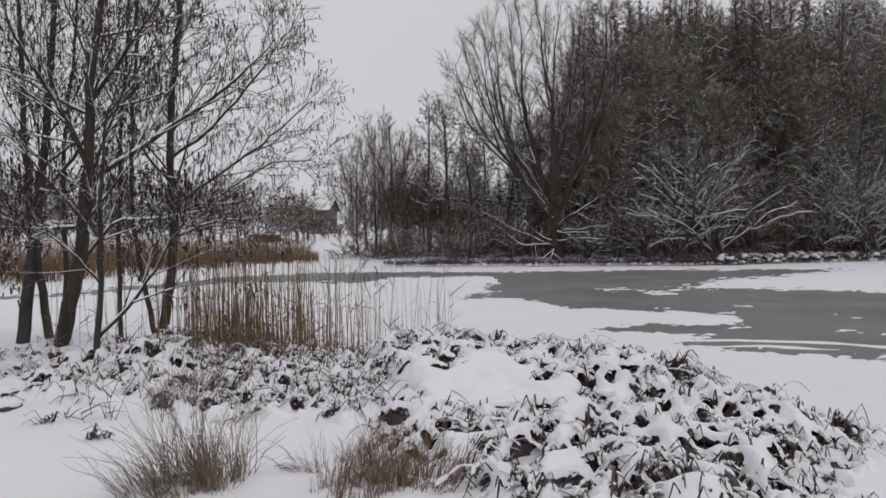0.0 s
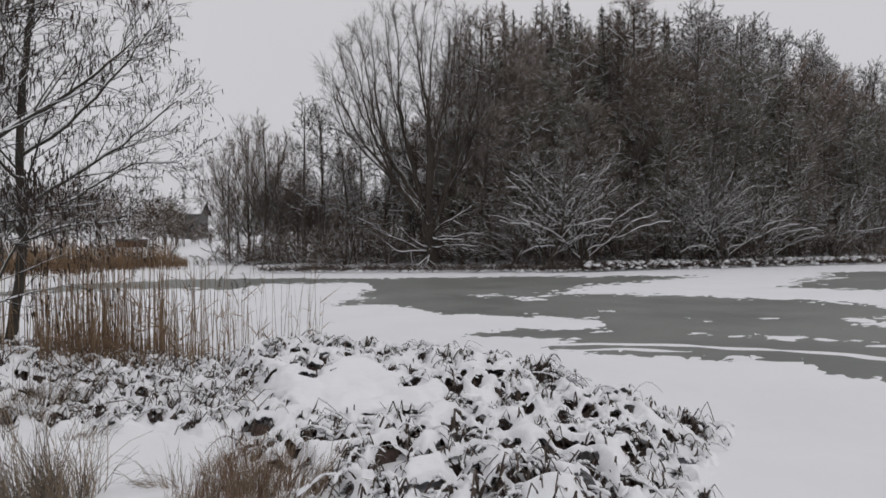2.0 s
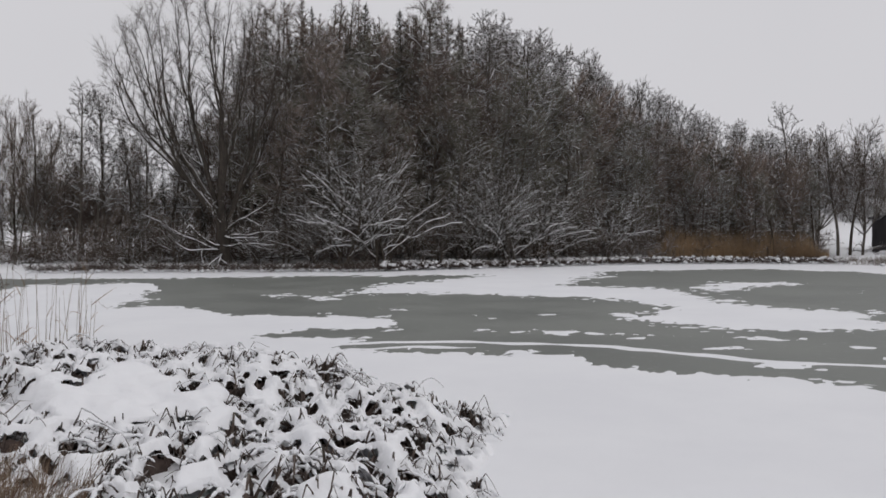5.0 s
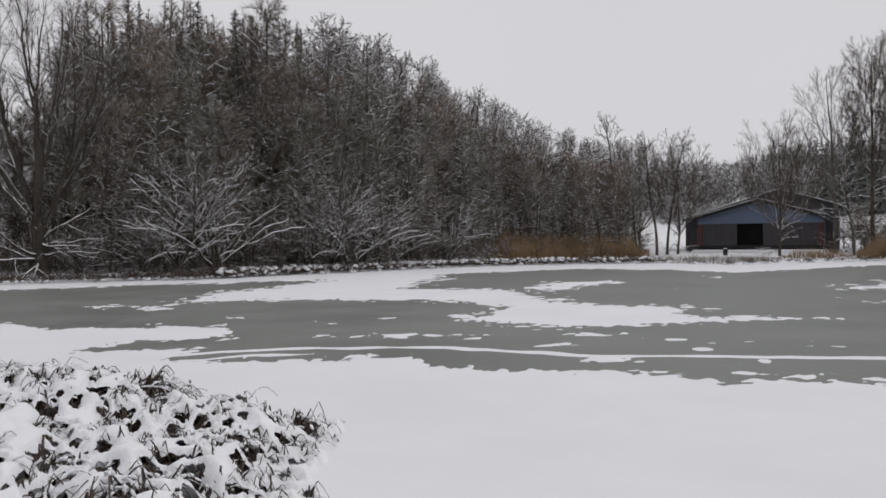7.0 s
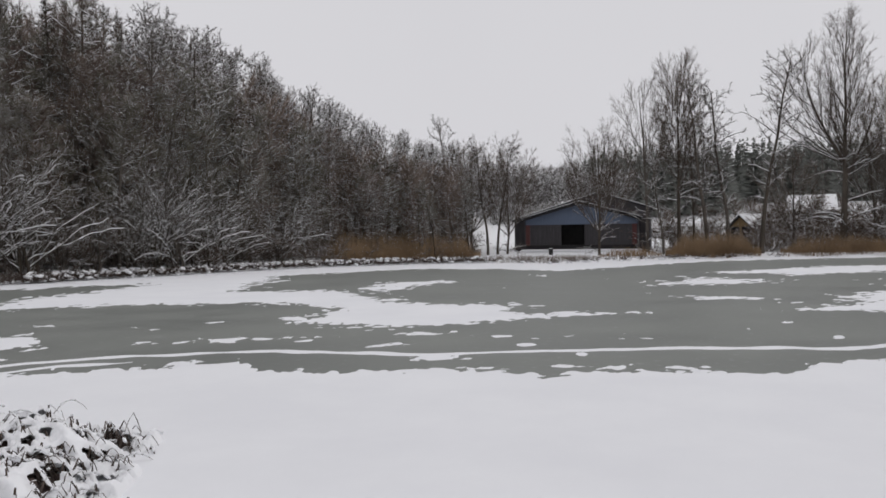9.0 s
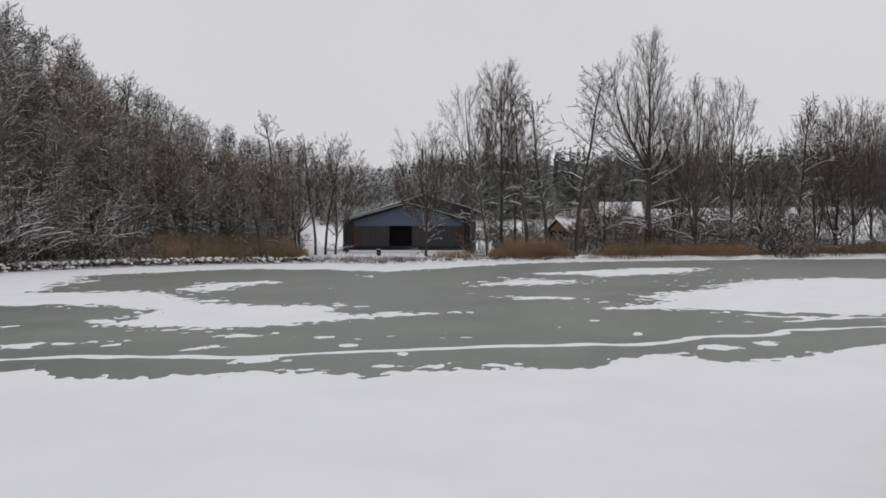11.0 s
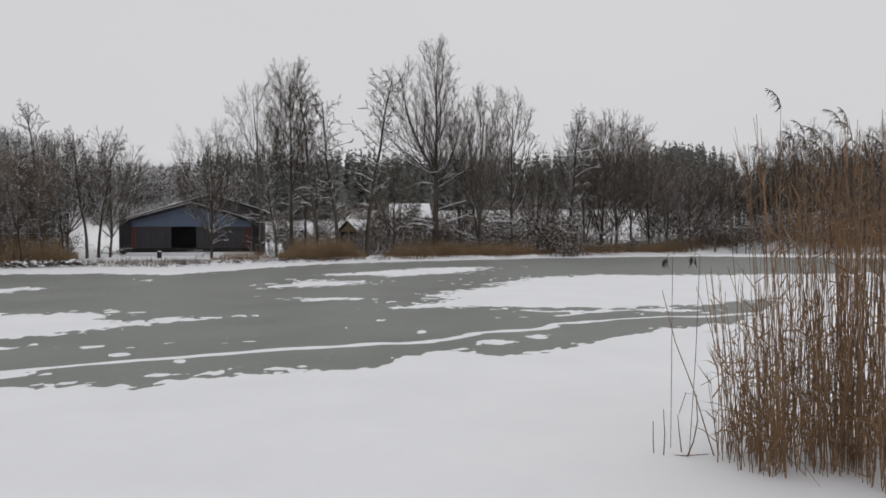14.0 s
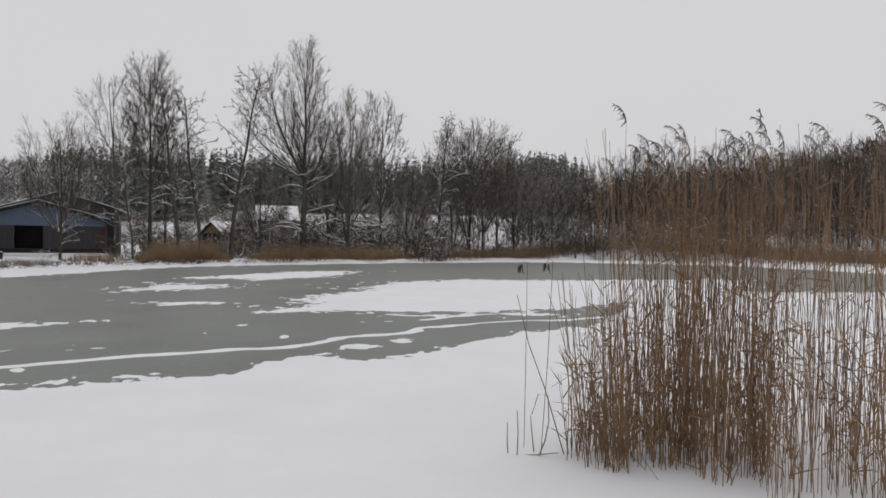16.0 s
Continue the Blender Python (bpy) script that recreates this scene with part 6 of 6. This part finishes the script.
def drifted(x, y):
    """How much of the mound is left open: closed under the smooth drift, torn open in front."""
    drift = math.exp(-((x - 0.45) / 0.75) ** 4 - ((y - 6.9) / 1.15) ** 4)
    front = smooth01((6.3 - y) / 0.8) * smooth01((2.0 - x) / 0.7)
    return float((0.20 + 0.18 * smooth01((x - 1.3) / 0.8) + 0.75 * front) * (1 - 0.985 * drift))


sedge(SEDGE, "bent dead sedge buried under lumpy pillows of snow", 9, mound_height, 330, 260, 0.20, drifted,
      lambda x, y: 0.070 + 0.075 * float(smooth01((6.2 - y) / 0.9) * smooth01((2.1 - x) / 0.6)), (0.34, 0.14), torn=((3.25, 6.32, 0.11), (3.1, 6.6, 0.12), (2.2, 7.35, 0.14), (0.0, 8.8, 0.15), (-0.45, 8.3, 0.13)))
sedge(LEFT_SEDGE, "matted snowy sedge between the reeds and the alders", 10, None, 380, 760, 0.19, lambda x, y: 0.14 + 0.86 * float(smooth01((x + 3.0) / 1.2)), lambda x, y: 0.075, (0.27, 0.14), 0.026)


def rough_grass(name, label, at, wisps, spread, length, seed, mats, radius=0.0019, lean=(0.0, 0.0), fan=0.6):
    """A ragged tuft: wisps of crooked blades, each wisp with a lean of its own."""
    rng = np.random.RandomState(seed)
    dull, pale = Soup(), Soup()
    foot = spot(at[0], at[1], 0.02)
    for _ in range(wisps):
        g, q = rng.uniform(0, 6.28), math.sqrt(rng.uniform(0, 1))
        root = np.array((spread[0] * q * math.cos(g), spread[1] * q * math.sin(g), 0))
        root[2] = float(land(*(foot + root)[:2])) - foot[2] - 0.02
        way = np.array((lean[0] + fan * (0.45 * q * math.cos(g) + rng.normal(0, 0.55)), lean[1] + fan * (0.7 * q * math.sin(g) + rng.normal(0, 0.55)), 1.0))
        tall = length * rng.uniform(0.25, 1.2)
        limp = rng.uniform(0.0, 0.55) ** 1.5
        for _ in range(rng.randint(3, 13)):
            ln = tall * rng.uniform(0.45, 1.1)
            w = unit(way + rng.normal(0, 0.13, 3))
            f = np.linspace(0, 1, 6)[:, None]
            flat = np.array((w[0], w[1], 0)) + rng.normal(0, 0.15, 3) * (1, 1, 0)
            pts = root + rng.normal(0, 0.025, 3) * (1, 1, 0) + w * f * ln + flat * f**2 * ln * limp * 1.4 - np.array((0, 0, 1.0)) * f**2 * ln * limp
            pts[1:] += np.cumsum(rng.normal(0, 0.022, (5, 3)), 0) * ln
            if rng.rand() < 0.22:
                k = rng.randint(2, 5)
                fall = unit(np.array((rng.normal(0, 1), rng.normal(0, 1), rng.uniform(-1.3, 0.1))))
                for j in range(k + 1, 6):
                    pts[j] = pts[j - 1] + fall * ln / 6
            r = radius * rng.uniform(0.6, 1.5)
            (pale if rng.rand() < 0.5 else dull).tube(pts, np.linspace(r, r * 0.35, 6), 3)
    ob = thing(name, label, "grass", foot)
    part("blade_mass", dull.mesh("blades", mats[0]), None, ob, kind="stuff")
    part("pale_blade_mass", pale.mesh("pale_blades", mats[1]), None, ob, kind="stuff")
    return ob


GREY, BROWN = (M_grass, M_grass_pale), (M_grass_brown, M_grass_pale)
LEANING, RUSSET = "leaning ragged tuft of dry grey-brown grass in snow", "ragged tuft of russet brown grass against the sedge"
rough_grass("grass_tuft", LEANING, (-1.60, 4.80), 50, (0.20, 0.20), 0.80, 41, GREY, 0.0024, (-0.18, 0.1), 0.30)
rough_grass("grass_tuft", LEANING, (-1.40, 4.90), 26, (0.15, 0.20), 0.66, 42, GREY, 0.0024, (0.05, 0.15), 0.34)
rough_grass("grass_tuft", LEANING, (-1.84, 4.75), 16, (0.16, 0.16), 0.42, 43, GREY, 0.0019, (-0.45, 0.0), 0.35)
rough_grass("grass_tuft", "ragged dark-footed grass tuft in snow", (-2.30, 7.05), 55, (0.24, 0.2), 0.52, 44, GREY, 0.0024, (0.1, 0.1), 0.5)
rough_grass("grass_tuft", "low thin grass tuft in snow", (-2.40, 7.75), 30, (0.26, 0.2), 0.36, 45, GREY, 0.0024, (0.2, 0.1), 0.6)
rough_grass("grass_tuft", "few bent grass blades in smooth snow", (-1.70, 6.35), 9, (0.16, 0.1), 0.26, 46, GREY, 0.002, (0.7, 0.0), 0.8)
rough_grass("grass_tuft", "few bent grass blades in smooth snow", (-0.95, 5.1), 8, (0.12, 0.1), 0.30, 50, GREY, 0.002, (-0.3, 0.0), 0.5)
rough_grass("brown_grass_tuft", RUSSET, (-0.50, 4.60), 75, (0.28, 0.26), 0.36, 47, BROWN, 0.0020, (0.05, 0.0), 0.26)
rough_grass("brown_grass_tuft", RUSSET, (-0.20, 4.70), 55, (0.26, 0.26), 0.38, 48, BROWN, 0.0020, (0.1, 0.0), 0.28)
rough_grass("brown_grass_tuft", "thin wispy brown grass running into the sedge", (-0.42, 5.25), 60, (0.30, 0.36), 0.32, 49, BROWN, 0.0020, (0.1, 0.0), 0.3)


def dead_tuft(x, y, seed):
    """A clot of dark broken leaves half buried in snow."""
    rng, s = np.random.RandomState(seed), Soup()
    for _ in range(16):
        g, ln = rng.uniform(0, 6.28), rng.uniform(0.06, 0.15)
        a = rng.normal(0, 0.03, 3) * (1, 1, 0)
        b = a + np.array((math.cos(g) * 0.5, math.sin(g) * 0.5, rng.uniform(0.4, 1.0))) * ln
        ribbon(s, [a, b, b + np.array((math.cos(g), math.sin(g), -0.5)) * ln * 0.6], rng.uniform(0.012, 0.022))
    ob = thing("dead_tuft", "small dark dead tuft poking through snow", "grass", spot(x, y, 0.01))
    part("blade_mass", s.mesh("blades", M_sedge, False), None, ob, kind="stuff")


for n_, (x, y) in enumerate(((-3.27, 6.40), (-2.63, 5.88), (-3.95, 7.08), (-3.37, 7.75), (-3.0, 7.55), (-3.6, 7.9), (-2.85, 7.7), (-3.15, 8.85))):
    dead_tuft(x, y, 90 + n_)


def stump(x, y, r, h, seed):
    """A low rotten stump with a cap of snow."""
    rng, at = np.random.RandomState(seed), spot(x, y, 0.05)
    ob = thing("stump", "low dark rotten stump under a snow cap", "stump", at)
    f, a = np.linspace(0, 1, 5), np.linspace(0, 2 * math.pi, 15)[:-1]
    wave = 1 + 0.12 * np.sin(a * 3 + seed) + rng.normal(0, 0.05, len(a))
    ring = np.array([[(r * (1.25 - 0.3 * u) * wv * math.cos(g), r * (1.25 - 0.3 * u) * wv * math.sin(g), u * h * (1 + 0.15 * math.sin(g + seed))) for g, wv in zip(a, wave)] for u in f])
    m = len(a)
    k, i = np.meshgrid(np.arange(4), np.arange(m), indexing="ij")
    j = (i + 1) % m
    q = np.stack([k * m + i, k * m + j, (k + 1) * m + j, (k + 1) * m + i], -1).reshape(-1, 4)
    part("wood", mesh_of("stump_wood", ring.reshape(-1, 3), q, (), M_litter), None, ob)
    bm = bmesh.new()
    bmesh.ops.create_uvsphere(bm, u_segments=14, v_segments=8, radius=1, matrix=Matrix.Translation((0, 0, h)) @ Matrix.Diagonal((r * 1.15, r * 1.1, r * 0.55, 1)))
    for v in bm.verts:
        v.co += Vector(rng.normal(0, r * 0.04, 3))
    for fc in bm.faces:
        fc.smooth = True
    part("snow_cap", bm, M_snow, ob, "rounded snow cap")


stump(-3.83, 8.33, 0.13, 0.20, 3)
stump(-3.02, 8.59, 0.09, 0.14, 4)
stump(-3.87, 6.92, 0.10, 0.10, 5)
